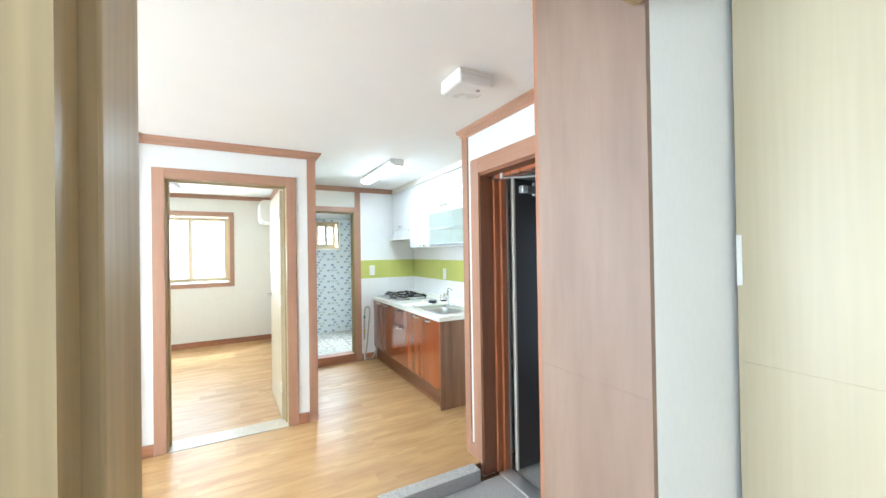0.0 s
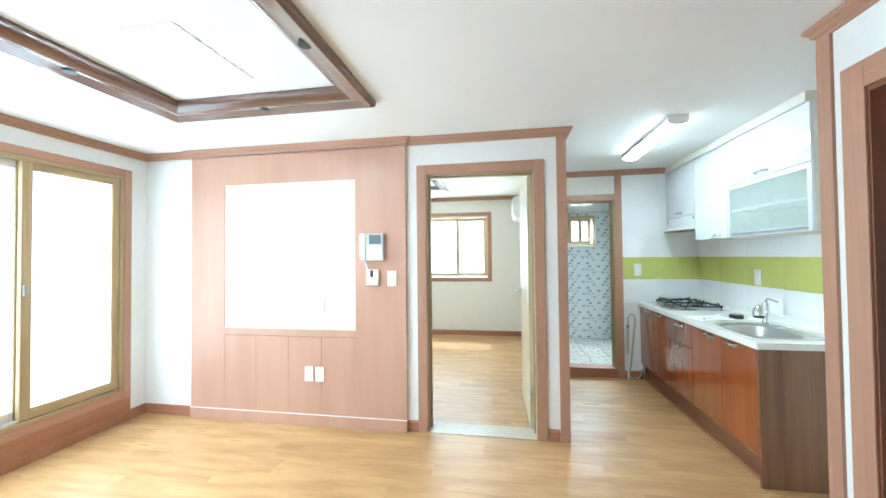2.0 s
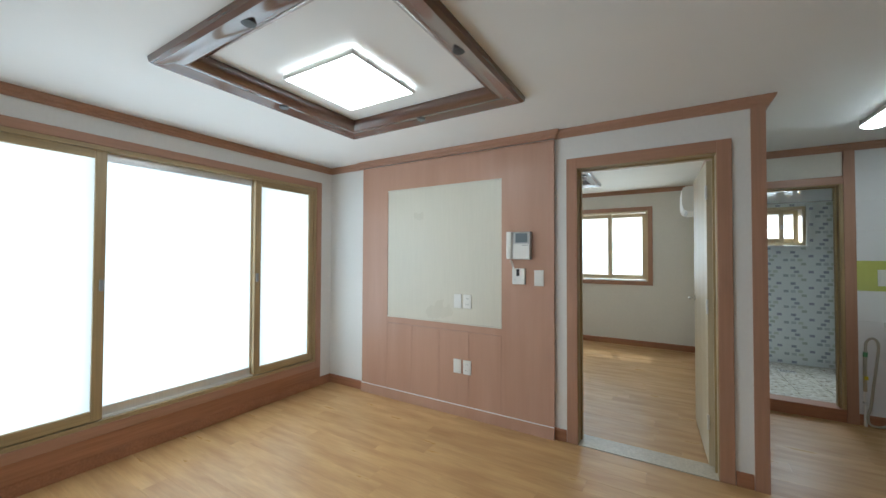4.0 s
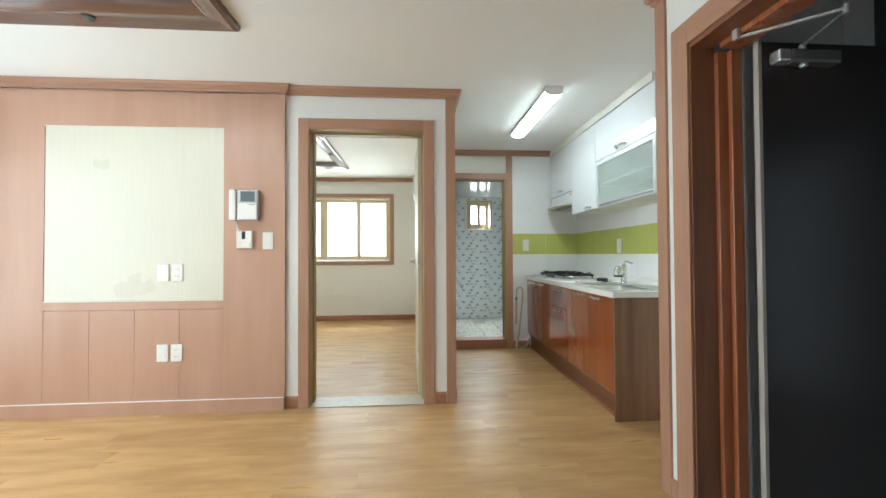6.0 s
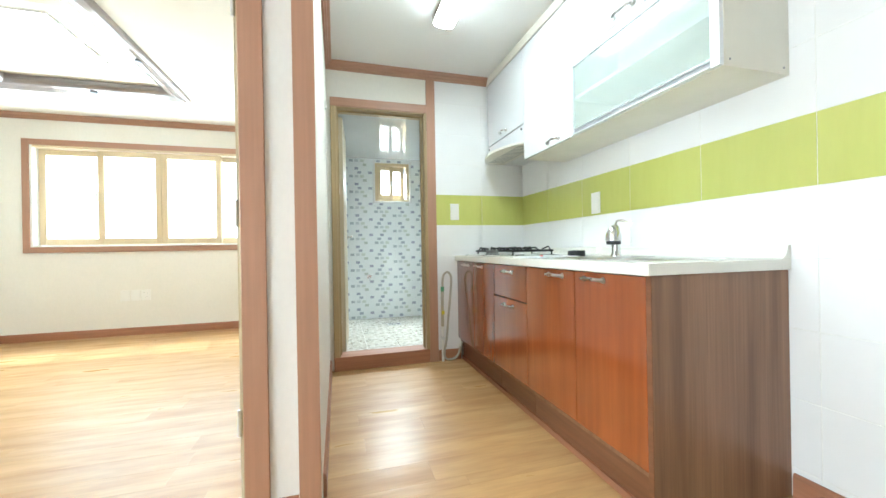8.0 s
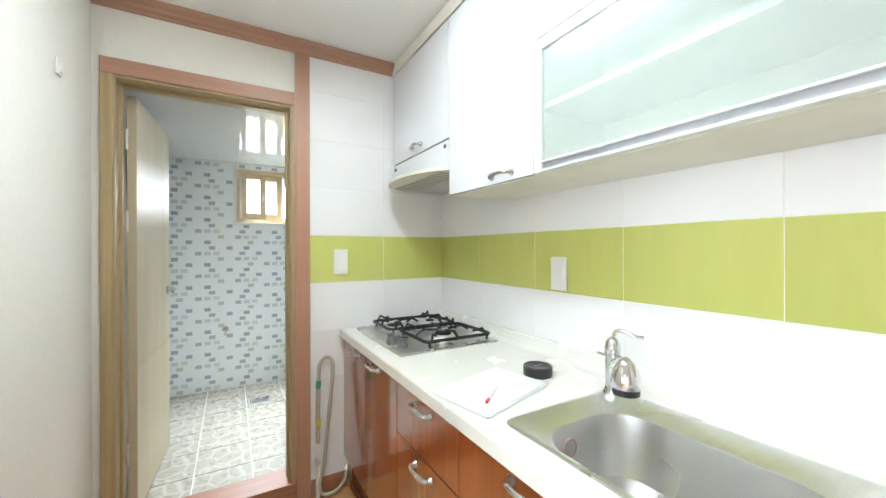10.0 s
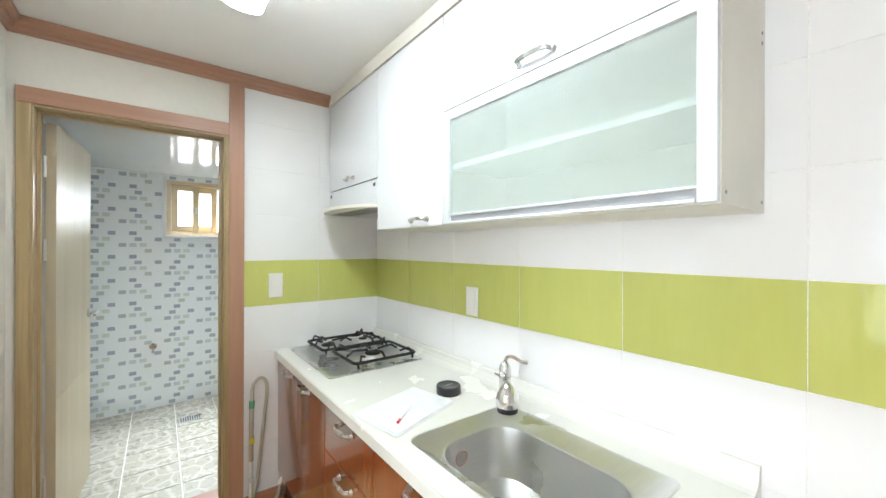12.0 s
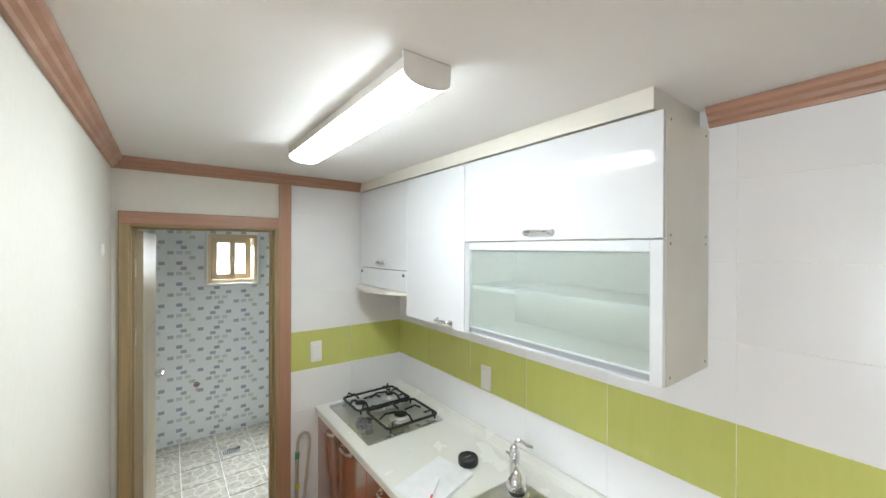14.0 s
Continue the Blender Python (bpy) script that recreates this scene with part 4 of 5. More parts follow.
def panel_lamp(name, x0, x1, y0, y1, ztop, mat, label):
    d = thing(name, ((x0 + x1) / 2, (y0 + y1) / 2, ztop - 0.05), label, "ceiling lamp")
    part("base", box(x0 + 0.02, x1 - 0.02, y0 + 0.02, y1 - 0.02, ztop - 0.03, ztop, bevel=0.004), WHITE_PLASTIC, d)
    part("diffuser", box(x0 + 0.008, x1 - 0.008, y0 + 0.008, y1 - 0.008, ztop - 0.046, ztop - 0.031, bevel=0.004), mat, d, "glowing white diffuser panel")
    for a in ((x0, x1, y0, y0 + 0.008), (x0, x1, y1 - 0.008, y1), (x0, x0 + 0.008, y0 + 0.008, y1 - 0.008), (x1 - 0.008, x1, y0 + 0.008, y1 - 0.008)):
        part("rim", box(*a, ztop - 0.048, ztop - 0.026), WHITE_PLASTIC, d)
    for x in (x0 + 0.13, x1 - 0.13):
        part("clip", box(x - 0.02, x + 0.02, y1, y1 + 0.010, ztop - 0.044, ztop - 0.022, bevel=0.002), ALU, d)
    for y in (y0 + 0.13, y1 - 0.13):
        part("clip", box(x1, x1 + 0.010, y - 0.02, y + 0.02, ztop - 0.044, ztop - 0.022, bevel=0.002), ALU, d)
    return d


panel_lamp("ceiling_lamp", -1.77, -1.22, 1.95, 2.49, CEIL + 0.05, LAMP_PANEL, "square white ceiling lamp with glowing panel")
panel_lamp("bedroom_ceiling_lamp", -1.80, -1.10, 5.30, 6.00, BED_CEIL + 0.05, LAMP_BED, "square white bedroom ceiling lamp with glowing panel")

LY0, LY1, LXC = 3.50, 4.545, 1.425
tl = thing("tube_lamp", (LXC, (LY0 + LY1) / 2, CEIL - 0.09), "long white fluorescent kitchen ceiling lamp, lit", "ceiling lamp")
part("base", box(LXC - 0.057, LXC + 0.057, LY0 + 0.02, LY1 - 0.02, CEIL - 0.045, CEIL - 0.001, bevel=0.004), WHITE_PLASTIC, tl)
part("reflector", box(LXC - 0.070, LXC + 0.070, LY0 + 0.006, LY1 - 0.006, CEIL - 0.0456, CEIL - 0.0405), WHITE_PLASTIC, tl)
prof = [(LXC - 0.070 * math.cos(math.pi * k / 16), CEIL - 0.048 - 0.026 * math.sin(math.pi * k / 16)) for k in range(17)]
part("diffuser", prism(bmesh.new(), prof + [(LXC + 0.070, CEIL - 0.046), (LXC - 0.070, CEIL - 0.046)], "y", LY0 + 0.007, LY1 - 0.007), LAMP_TUBE, tl, "glowing curved diffuser", soft=True)
for y0, y1 in ((LY0, LY0 + 0.006), (LY1 - 0.006, LY1)):
    part("end_cap", prism(bmesh.new(), [(x, z - 0.002) for x, z in prof] + [(LXC + 0.0715, CEIL - 0.002), (LXC - 0.0715, CEIL - 0.002)], "y", y0, y1), WHITE_PLASTIC, tl)

sl = thing("sensor_lamp", (1.135, 1.74, CEIL - 0.07), "small square white sensor lamp, unlit, by the entrance", "ceiling lamp")
part("base", box(1.035, 1.235, 1.64, 1.84, CEIL - 0.02, CEIL - 0.001), WHITE_PLASTIC, sl)
part("cover", box(1.030, 1.240, 1.635, 1.845, CEIL - 0.072, CEIL - 0.018, bevel=0.014), LAMP_OFF, sl)
part("sensor_eye", lathe(bmesh.new(), (1.18, 1.70, CEIL - 0.080), [(0.004, 0), (0.010, 0.003), (0.012, 0.010)], 14), GREY_PLASTIC, sl, soft=True)


# ---- small wall things ----
def wall_plate(name, at, normal, w, h, kind_of, label, category, group=""):
    """A plate on a wall: socket, switch or blank cover. normal: 'n' facing -y, 'e' facing -x, 'w' facing +x."""
    d = thing(name, at, label, category, group)
    turn = {"n": 0, "e": -90, "w": 90}[normal]

    def put(bm):
        bmesh.ops.transform(bm, matrix=pose(*at, 0, 0, turn), verts=bm.verts[:])
        return bm
    part("plate", put(box(-w / 2, w / 2, -0.009, 0, 0, h, bevel=0.003)), WHITE_PLASTIC, d)
    if kind_of == "switch":
        part("rocker", put(box(-w * 0.34, w * 0.34, -0.013, -0.0085, h * 0.14, h * 0.86, bevel=0.002)), WHITE_PLASTIC, d)
    elif kind_of == "socket":
        for z in (h * 0.30, h * 0.70):
            r = part("socket_well", put(cyl(bmesh.new(), (0, -0.0115, z), (0, -0.008, z), w * 0.27, seg=18)), WHITE_PLASTIC, d)
            for x in (-w * 0.11, w * 0.11):
                part("pin_hole", put(cyl(bmesh.new(), (x, -0.0122, z), (x, -0.0112, z), 0.0032, seg=8)), BLACK_PLASTIC, r)
    elif kind_of == "jack":
        part("insert", put(box(-w * 0.30, w * 0.30, -0.011, -0.0085, h * 0.2, h * 0.8, bevel=0.001)), GREY_PLASTIC if w < 0.06 else WHITE_PLASTIC, d)
    return d


for z, y in ((0.985, P + 0.004), (0.388, P)):
    wall_plate("cover_plate", (-1.532, y, z), "n", 0.080, 0.128, "jack", "white cover plate on the wooden panelling", "cover plate", "wall plates on the panelling")
    wall_plate("wall_socket", (-1.432, y, z), "n", 0.080, 0.128, "socket", "white double wall socket on the panelling", "socket", "wall plates on the panelling")
wall_plate("light_switch", (-0.772, P, 1.220), "n", 0.078, 0.130, "switch", "white light switch beside the intercom", "light switch")
wall_plate("light_switch", (1.725, KY, 1.216), "n", 0.078, 0.142, "switch", "white light switch on the lime green tiles", "light switch")
wall_plate("wall_socket", (KX, 4.302, 1.182), "e", 0.082, 0.140, "switch", "white covered socket on the lime green tiles", "socket")
for i, k in enumerate(("jack", "jack", "socket")):
    wall_plate("wall_socket" if k == "socket" else "cover_plate", (-1.70 + 0.105 * i, 7.49, 0.41), "n", 0.095, 0.128, k, "white wall plate below the bedroom window", "socket", "wall plates below the window")
wall_plate("light_switch", (LX, 4.955, 1.962), "w", 0.040, 0.058, "switch", "small white box on the cream kitchen wall", "wall box")

ic = thing("intercom", (-0.937, P, 1.435), "white video intercom with receiver and small screen", "intercom")
ib = part("body", box(-0.985, -0.832, P - 0.042, P, 1.437, 1.668, bevel=0.008), SILVER_PLASTIC, ic)
part("face", box(-0.978, -0.842, P - 0.046, P - 0.041, 1.445, 1.565, bevel=0.002), WHITE_PLASTIC, ib)
part("screen", box(-0.958, -0.856, P - 0.045, P - 0.040, 1.578, 1.655), SCREEN, ib, "small dark screen")
part("speaker_slot", box(-0.900, -0.850, P - 0.0468, P - 0.0455, 1.552, 1.557), GREY_PLASTIC, ib)
hs = part("receiver", box(-1.042, -0.990, P - 0.052, P - 0.012, 1.440, 1.672, bevel=0.012), WHITE_PLASTIC, ic, "white telephone receiver")
part("cradle", box(-1.035, -0.985, P - 0.014, P, 1.445, 1.668), WHITE_PLASTIC, ic)
pts = []
for k in range(60):
    a = k / 59
    cx, cz = -1.012 + 0.035 * math.sin(a * 2.9), 1.436 - 0.085 * math.sin(math.pi * a)
    pts.append((cx + 0.006 * math.cos(k * 1.5), P - 0.022 + 0.006 * math.sin(k * 1.5), cz))
part("curly_cord", tube(bmesh.new(), pts, 0.0028, 5), WHITE_PLASTIC, ic, soft=True)

th = thing("thermostat", (-0.940, P, 1.226), "small white heating thermostat with dark display", "thermostat")
tb = part("body", box(-0.996, -0.884, P - 0.026, P, 1.228, 1.362, bevel=0.005), WHITE_PLASTIC, th)
part("display", box(-0.956, -0.930, P - 0.0275, P - 0.025, 1.298, 1.356), BLACK_PLASTIC, tb, "narrow black display")
for x in (-0.975, -0.905):
    part("knob", cyl(bmesh.new(), (x, P - 0.026, 1.262), (x, P - 0.034, 1.262), 0.011), WHITE_PLASTIC, tb)

# ---- kitchen ----
FX, TOP = 1.738, 0.905          # cabinet fronts, worktop height


def bow_handle(bm, x, y, z, length=0.115, out=0.032):
    """A bow handle on a front facing -x, lying along y, with swelling ends."""
    pts = smooth_line([(x, y - length / 2, z), (x - out * 0.8, y - length * 0.40, z + 0.002), (x - out, y, z + 0.004), (x - out * 0.8, y + length * 0.40, z + 0.002), (x, y + length / 2, z)], 5)
    tube(bm, pts, 0.0075, 8)
    for s in (-1, 1):
        cyl(bm, (x - 0.001, y + s * length / 2, z), (x - 0.012, y + s * length * 0.49, z), 0.013, 0.009, 14)
    return bm


def base_unit(y0, y1, fronts, label):
    """A base cabinet: carcass, fronts (y0, y1, z0, z1, handle y, handle z), toe kick."""
    d = thing("base_cabinet", ((FX + KX) / 2, (y0 + y1) / 2, 0), label, "cabinet", "kitchen base cabinets")
    for ya in (y0 + 0.001, y1 - 0.017):
        part("carcass_side", box(FX + 0.020, KX - 0.001, ya, ya + 0.016, 0.16, TOP - 0.042), WALNUT, d)
    part("carcass_bottom", box(FX + 0.020, KX - 0.001, y0 + 0.017, y1 - 0.017, 0.16, 0.176), WALNUT, d)
    part("toe_kick", box(FX + 0.045, FX + 0.060, y0 + 0.001, y1 - 0.001, 0.012, 0.16), TOE, d, "recessed brown toe kick board")
    part("toe_strip", box(FX + 0.034, FX + 0.046, y0 + 0.001, y1 - 0.001, 0.001, 0.030), TRIM_RED["y"], d)
    for a, b, z0, z1, hy, hz in fronts:
        f = part("door" if z1 - z0 > 0.5 else "drawer_front", box(FX, FX + 0.019, a + 0.002, b - 0.002, z0, z1, bevel=0.0025), CHERRY_GLOSS, d)
        part("handle", bow_handle(bmesh.new(), FX, hy, hz), HANDLE, f, "satin silver bow handle", soft=True)
    return d


DT = TOP - 0.047
base_unit(3.244, 4.075, [(3.244, 3.640, 0.190, DT, 3.510, DT - 0.028), (3.640, 4.075, 0.190, DT, 3.785, DT - 0.028)], "glossy cherry-brown sink cabinet with two doors")
base_unit(4.075, 4.520, [(4.075, 4.520, 0.655, DT, 4.295, DT - 0.040), (4.075, 4.520, 0.190, 0.650, 4.295, 0.612)], "glossy cherry-brown drawer cabinet with two fronts")
base_unit(4.520, 5.302, [(4.520, 4.900, 0.190, DT, 4.775, DT - 0.028), (4.900, 5.302, 0.190, DT, 5.050, DT - 0.028)], "glossy cherry-brown cooker cabinet with two doors")
ep = thing("cabinet_end_panel", (2.06, 3.23, 0), "walnut brown end panel of the base cabinets", "panel")
part("panel", box(FX + 0.001, KX - 0.001, 3.222, 3.243, 0.001, TOP - 0.042, bevel=0.001), WALNUT, ep)
part("edge_band", box(FX - 0.002, FX + 0.0006, 3.222, 3.243, 0.001, TOP - 0.042), TOE, ep, "dark edge band")

# worktop, with openings for the sink
SX0, SX1, SY0, SY1 = 1.795, 2.250, 3.333, 3.955
wt_ = thing("worktop", (2.04, 4.23, TOP - 0.04), "off-white speckled stone worktop with a low upstand", "worktop")
OX0, OX1, OY0, OY1 = SX0 + 0.012, SX1 - 0.012, SY0 + 0.012, SY1 - 0.012
bm = bmesh.new()
for b in ((FX - 0.014, OX0, 3.212, KY - 0.001), (OX1, KX - 0.001, 3.212, KY - 0.001), (OX0, OX1, 3.212, OY0), (OX0, OX1, OY1, KY - 0.001)):
    bx(bm, *b, TOP - 0.040, TOP)
bmesh.ops.remove_doubles(bm, verts=bm.verts[:], dist=0.0005)
part("slab", bm, COUNTER, wt_)
part("upstand", prism(bmesh.new(), [(KX - 0.001, TOP + 0.0005), (KX - 0.001, TOP + 0.054), (KX - 0.012, TOP + 0.054), (KX - 0.019, TOP + 0.049), (KX - 0.022, TOP + 0.032), (KX - 0.030, TOP + 0.014), (KX - 0.044, TOP + 0.004), (KX - 0.062, TOP + 0.0005)], "y", 3.212, KY - 0.001), COUNTER, wt_)
part("front_edge", box(FX - 0.020, FX - 0.0145, 3.212, KY - 0.001, TOP - 0.042, TOP - 0.0005, bevel=0.0024), COUNTER, wt_)

# sink
sk = thing("kitchen_sink", (2.03, 3.66, TOP - 0.18), "brushed stainless steel sink set into the worktop", "sink")


def loft(bm, loops):
    vs = [[bm.verts.new(p) for p in l] for l in loops]
    n = len(vs[0])
    for a, b in zip(vs, vs[1:]):
        for i in range(n):
            bm.faces.new((a[i], a[(i + 1) % n], b[(i + 1) % n], b[i]))
    return vs


B = (1.824, 2.136, 3.378, 3.862)
bm = bmesh.new()
z = TOP
loops = [[(x, y, z - 0.003) for x, y in rounded(SX0, SX1, SY0, SY1, 0.035, 8)],
         [(x, y, z + 0.004) for x, y in rounded(SX0 + 0.003, SX1 - 0.003, SY0 + 0.003, SY1 - 0.003, 0.034, 8)],
         [(x, y, z + 0.0055) for x, y in rounded(SX0 + 0.012, SX1 - 0.012, SY0 + 0.012, SY1 - 0.012, 0.030, 8)],
         [(x, y, z + 0.002) for x, y in rounded(SX0 + 0.018, SX1 - 0.018, SY0 + 0.018, SY1 - 0.018, 0.030, 8)],
         [(x, y, z + 0.001) for x, y in rounded(*(B[0] - 0.008, B[1] + 0.008, B[2] - 0.008, B[3] + 0.008), 0.105, 8)],
         [(x, y, z - 0.004) for x, y in rounded(*B, 0.10, 8)],
         [(x, y, z - 0.020) for x, y in rounded(B[0] + 0.003, B[1] - 0.003, B[2] + 0.003, B[3] - 0.003, 0.10, 8)],
         [(x, y, z - 0.130) for x, y in rounded(B[0] + 0.012, B[1] - 0.012, B[2] + 0.012, B[3] - 0.012, 0.095, 8)],
         [(x, y, z - 0.160) for x, y in rounded(B[0] + 0.024, B[1] - 0.024, B[2] + 0.024, B[3] - 0.024, 0.085, 8)],
         [(x, y, z - 0.172) for x, y in rounded(B[0] + 0.050, B[1] - 0.050, B[2] + 0.050, B[3] - 0.050, 0.065, 8)],
         [(x, y, z - 0.178) for x, y in rounded(1.93, 2.03, 3.57, 3.67, 0.049, 8)]]
last = loft(bm, loops)[-1]
bm.faces.new(last)
part("basin", bm, STEEL, sk, soft=True)
part("drain", lathe(bmesh.new(), (1.98, 3.62, TOP - 0.1775), [(0.048, 0), (0.046, 0.004), (0.034, 0.003), (0.012, 0.001)]), CHROME, sk, soft=True)
part("sticker", cyl(bmesh.new(), (1.935, B[3] - 0.0085, TOP - 0.060), (1.935, B[3] - 0.0115, TOP - 0.060), 0.024, seg=24), material("grey_sticker", (0.50, 0.47, 0.46), 0.4), sk, "round grey sticker with a red rim")
part("sticker_rim", tube(bmesh.new(), [(1.935 + 0.023 * math.cos(a / 24 * 2 * math.pi), B[3] - 0.0125, TOP - 0.060 + 0.023 * math.sin(a / 24 * 2 * math.pi)) for a in range(25)], 0.0014, 5), material("faded_red_print", (0.55, 0.20, 0.18), 0.4), sk)

# tap
fx, fy = 2.212, 3.925
fa = thing("kitchen_tap", (fx, fy, TOP + 0.002), "chrome mixer tap with pull-out spray head", "tap")
part("body", lathe(bmesh.new(), (fx, fy, TOP + 0.002), [(0.030, 0), (0.030, 0.006), (0.025, 0.012), (0.0225, 0.03), (0.0225, 0.122), (0.0235, 0.124), (0.0235, 0.142), (0.021, 0.158), (0.014, 0.170), (0.005, 0.175)]), CHROME, fa, soft=True)
part("collar", lathe(bmesh.new(), (fx, fy, TOP + 0.118), [(0.0230, 0), (0.0245, 0.001), (0.0245, 0.005), (0.0230, 0.006)]), CHROME, fa, soft=True)
SPX, SPY = fx - 0.128, fy - 0.130
part("spout", tube(bmesh.new(), smooth_line([(fx, fy, TOP + 0.084), (fx - 0.040, fy - 0.042, TOP + 0.112), (fx - 0.090, fy - 0.092, TOP + 0.138), (SPX + 0.006, SPY + 0.006, TOP + 0.142)]), 0.015, 12), CHROME, fa, soft=True)
hd = part("spray_head", lathe(bmesh.new(), (SPX, SPY, TOP + 0.076), [(0.034, 0.008), (0.038, 0.012), (0.038, 0.034), (0.034, 0.052), (0.022, 0.074), (0.008, 0.088), (0.003, 0.090)]), CHROME, fa, soft=True)
part("nozzle", lathe(bmesh.new(), (SPX, SPY, TOP + 0.068), [(0.028, 0), (0.034, 0.002), (0.035, 0.017)]), BLACK_PLASTIC, hd, "black spray nozzle", soft=True)
part("lever", tube(bmesh.new(), smooth_line([(fx, fy, TOP + 0.172), (fx + 0.003, fy - 0.010, TOP + 0.196), (fx + 0.013, fy - 0.030, TOP + 0.199), (fx + 0.026, fy - 0.058, TOP + 0.186), (fx + 0.038, fy - 0.078, TOP + 0.184)]), 0.0068), CHROME, fa, "slim chrome lever", soft=True)
part("side_pin", tube(bmesh.new(), [(fx, fy, TOP + 0.11), (fx + 0.012, fy + 0.062, TOP + 0.112)], 0.005), CHROME, fa, soft=True)

# hob
HX0, HX1, HY0, HY1 = 1.795, 2.318, 4.618, 5.255
hb = thing("gas_hob", (2.065, 4.95, TOP), "stainless steel gas hob with three burners and black grates", "hob")
bm = bmesh.new()
vs = loft(bm, [[(x, y, TOP + 0.0005) for x, y in rounded(HX0, HX1, HY0, HY1, 0.02, 5)], [(x, y, TOP + 0.006) for x, y in rounded(HX0, HX1, HY0, HY1, 0.02, 5)],
               [(x, y, TOP + 0.010) for x, y in rounded(HX0 + 0.012, HX1 - 0.012, HY0 + 0.012, HY1 - 0.012, 0.02, 5)],
               [(x, y, TOP + 0.008) for x, y in rounded(HX0 + 0.024, HX1 - 0.024, HY0 + 0.024, HY1 - 0.024, 0.02, 5)]])
bm.faces.new(vs[-1])
bm.faces.new(vs[0][::-1])
part("plate", bm, HOB_STEEL, hb, soft=True)
for bxx, byy, r in ((1.968, 5.115, 0.045), (2.205, 5.135, 0.036), (2.105, 4.800, 0.052)):
    bu = part("burner", lathe(bmesh.new(), (bxx, byy, TOP + 0.0085), [(r + 0.024, 0), (r + 0.022, 0.004), (r + 0.004, 0.006), (r, 0.012), (r - 0.002, 0.018), (r - 0.012, 0.020), (0.004, 0.020)]), ALU, hb, "silver burner ring", soft=True)
    part("burner_cap", lathe(bmesh.new(), (bxx, byy, TOP + 0.0287), [(r - 0.010, 0), (r - 0.010, 0.006), (r - 0.018, 0.010), (0.004, 0.011)]), BLACK_IRON, bu, "black burner cap", soft=True)


def grate(x0, x1, y0, y1, centres, z):
    """A black pan support: rim, feet and raised fingers."""
    bm = bmesh.new()
    rim = [(x, y, z) for x, y in rounded(x0, x1, y0, y1, 0.025, 4)]
    tube(bm, rim + [rim[0]], 0.0082, 6)
    for x in (x0 + 0.02, x1 - 0.02):
        for y in (y0 + 0.004, y1 - 0.004):
            cyl(bm, (x, y, TOP + 0.009), (x, y, z), 0.006, seg=8)
    for cx, cy, r in centres:
        for dx, dy in ((1, 0), (-1, 0), (0, 1), (0, -1)):
            ex = {1: x1, -1: x0}.get(dx, cx) if dx else cx
            ey = {1: y1, -1: y0}.get(dy, cy) if dy else cy
            ex = max(min(ex, cx + 0.15), cx - 0.15)
            px, py = cx + dx * r * 0.55, cy + dy * r * 0.55
            tube(bm, [(ex, ey, z), ((ex * 2 + px) / 3, (ey * 2 + py) / 3, z + 0.024), (px, py, z + 0.016)], 0.0066, 6)
    for x, sx in ((x0, 1), (x1, -1)):
        for y, sy in ((y0, 1), (y1, -1)):
            tube(bm, [(x + sx * 0.030, y, z), (x + sx * 0.040, y + sy * 0.012, z + 0.030), (x + sx * 0.075, y + sy * 0.045, z + 0.012)], 0.0058, 6)
    return bm


part("pan_support", grate(1.895, 2.285, 4.985, 5.250, [(1.968, 5.115, 0.05), (2.205, 5.135, 0.04)], TOP + 0.036), BLACK_IRON, hb, "black enamelled pan support", soft=True)
part("pan_support", grate(1.935, 2.292, 4.655, 4.955, [(2.105, 4.800, 0.055)], TOP + 0.036), BLACK_IRON, hb, "black enamelled pan support", soft=True)
for y in (4.740, 4.810, 4.880):
    kn = part("knob", lathe(bmesh.new(), (1.858, y, TOP + 0.008), [(0.024, 0), (0.023, 0.010), (0.017, 0.014), (0.016, 0.030), (0.013, 0.032)], 20), KNOB_GREY, hb, "dark grey control knob", soft=True)
    part("grip", box(1.838, 1.878, y - 0.005, y + 0.005, TOP + 0.030, TOP + 0.046, bevel=0.003), KNOB_GREY, kn)

# things on the worktop
pad = [(1.733, 4.215), (1.775, 3.985), (2.088, 4.080), (2.045, 4.300)]
nb = thing("notepad", (1.90, 4.14, TOP), "white sheets of writing paper lying on the worktop", "paper")
for k in range(4):
    w = 0.004 * k
    part("sheet", prism(bmesh.new(), [(x + 0.006 * math.sin(k * 2.1 + i), y + 0.006 * math.cos(k * 1.7 + i)) for i, (x, y) in enumerate(pad)], "z", TOP + 0.0010 + k * 0.0016, TOP + 0.0024 + k * 0.0016), PAPER_SHEET, nb)
pe = thing("pen", (1.86, 4.09, TOP + 0.012), "thin clear ballpoint pen with a red end", "pen")
part("barrel", tube(bmesh.new(), [(1.835, 4.062, TOP + 0.0118), (1.925, 4.135, TOP + 0.0118)], 0.0035), PAPER_SHEET, pe)
part("cap", tube(bmesh.new(), [(1.818, 4.048, TOP + 0.0125), (1.836, 4.063, TOP + 0.0125)], 0.0048), RED, pe, "red cap")
lc = thing("lens_cap", (2.135, 4.170, TOP), "round black plastic lid lying on the worktop", "lid")
part("lid", lathe(bmesh.new(), (2.135, 4.170, TOP + 0.0005), [(0.049, 0), (0.051, 0.003), (0.051, 0.032), (0.047, 0.036), (0.042, 0.034), (0.004, 0.034)], 32), BLACK_PLASTIC, lc, soft=True)
part("lettering", box(2.115, 2.155, 4.167, 4.173, TOP + 0.0345, TOP + 0.0354), GREY_PLASTIC, lc, "small grey print bar")

# wall cabinets
UX = 2.043


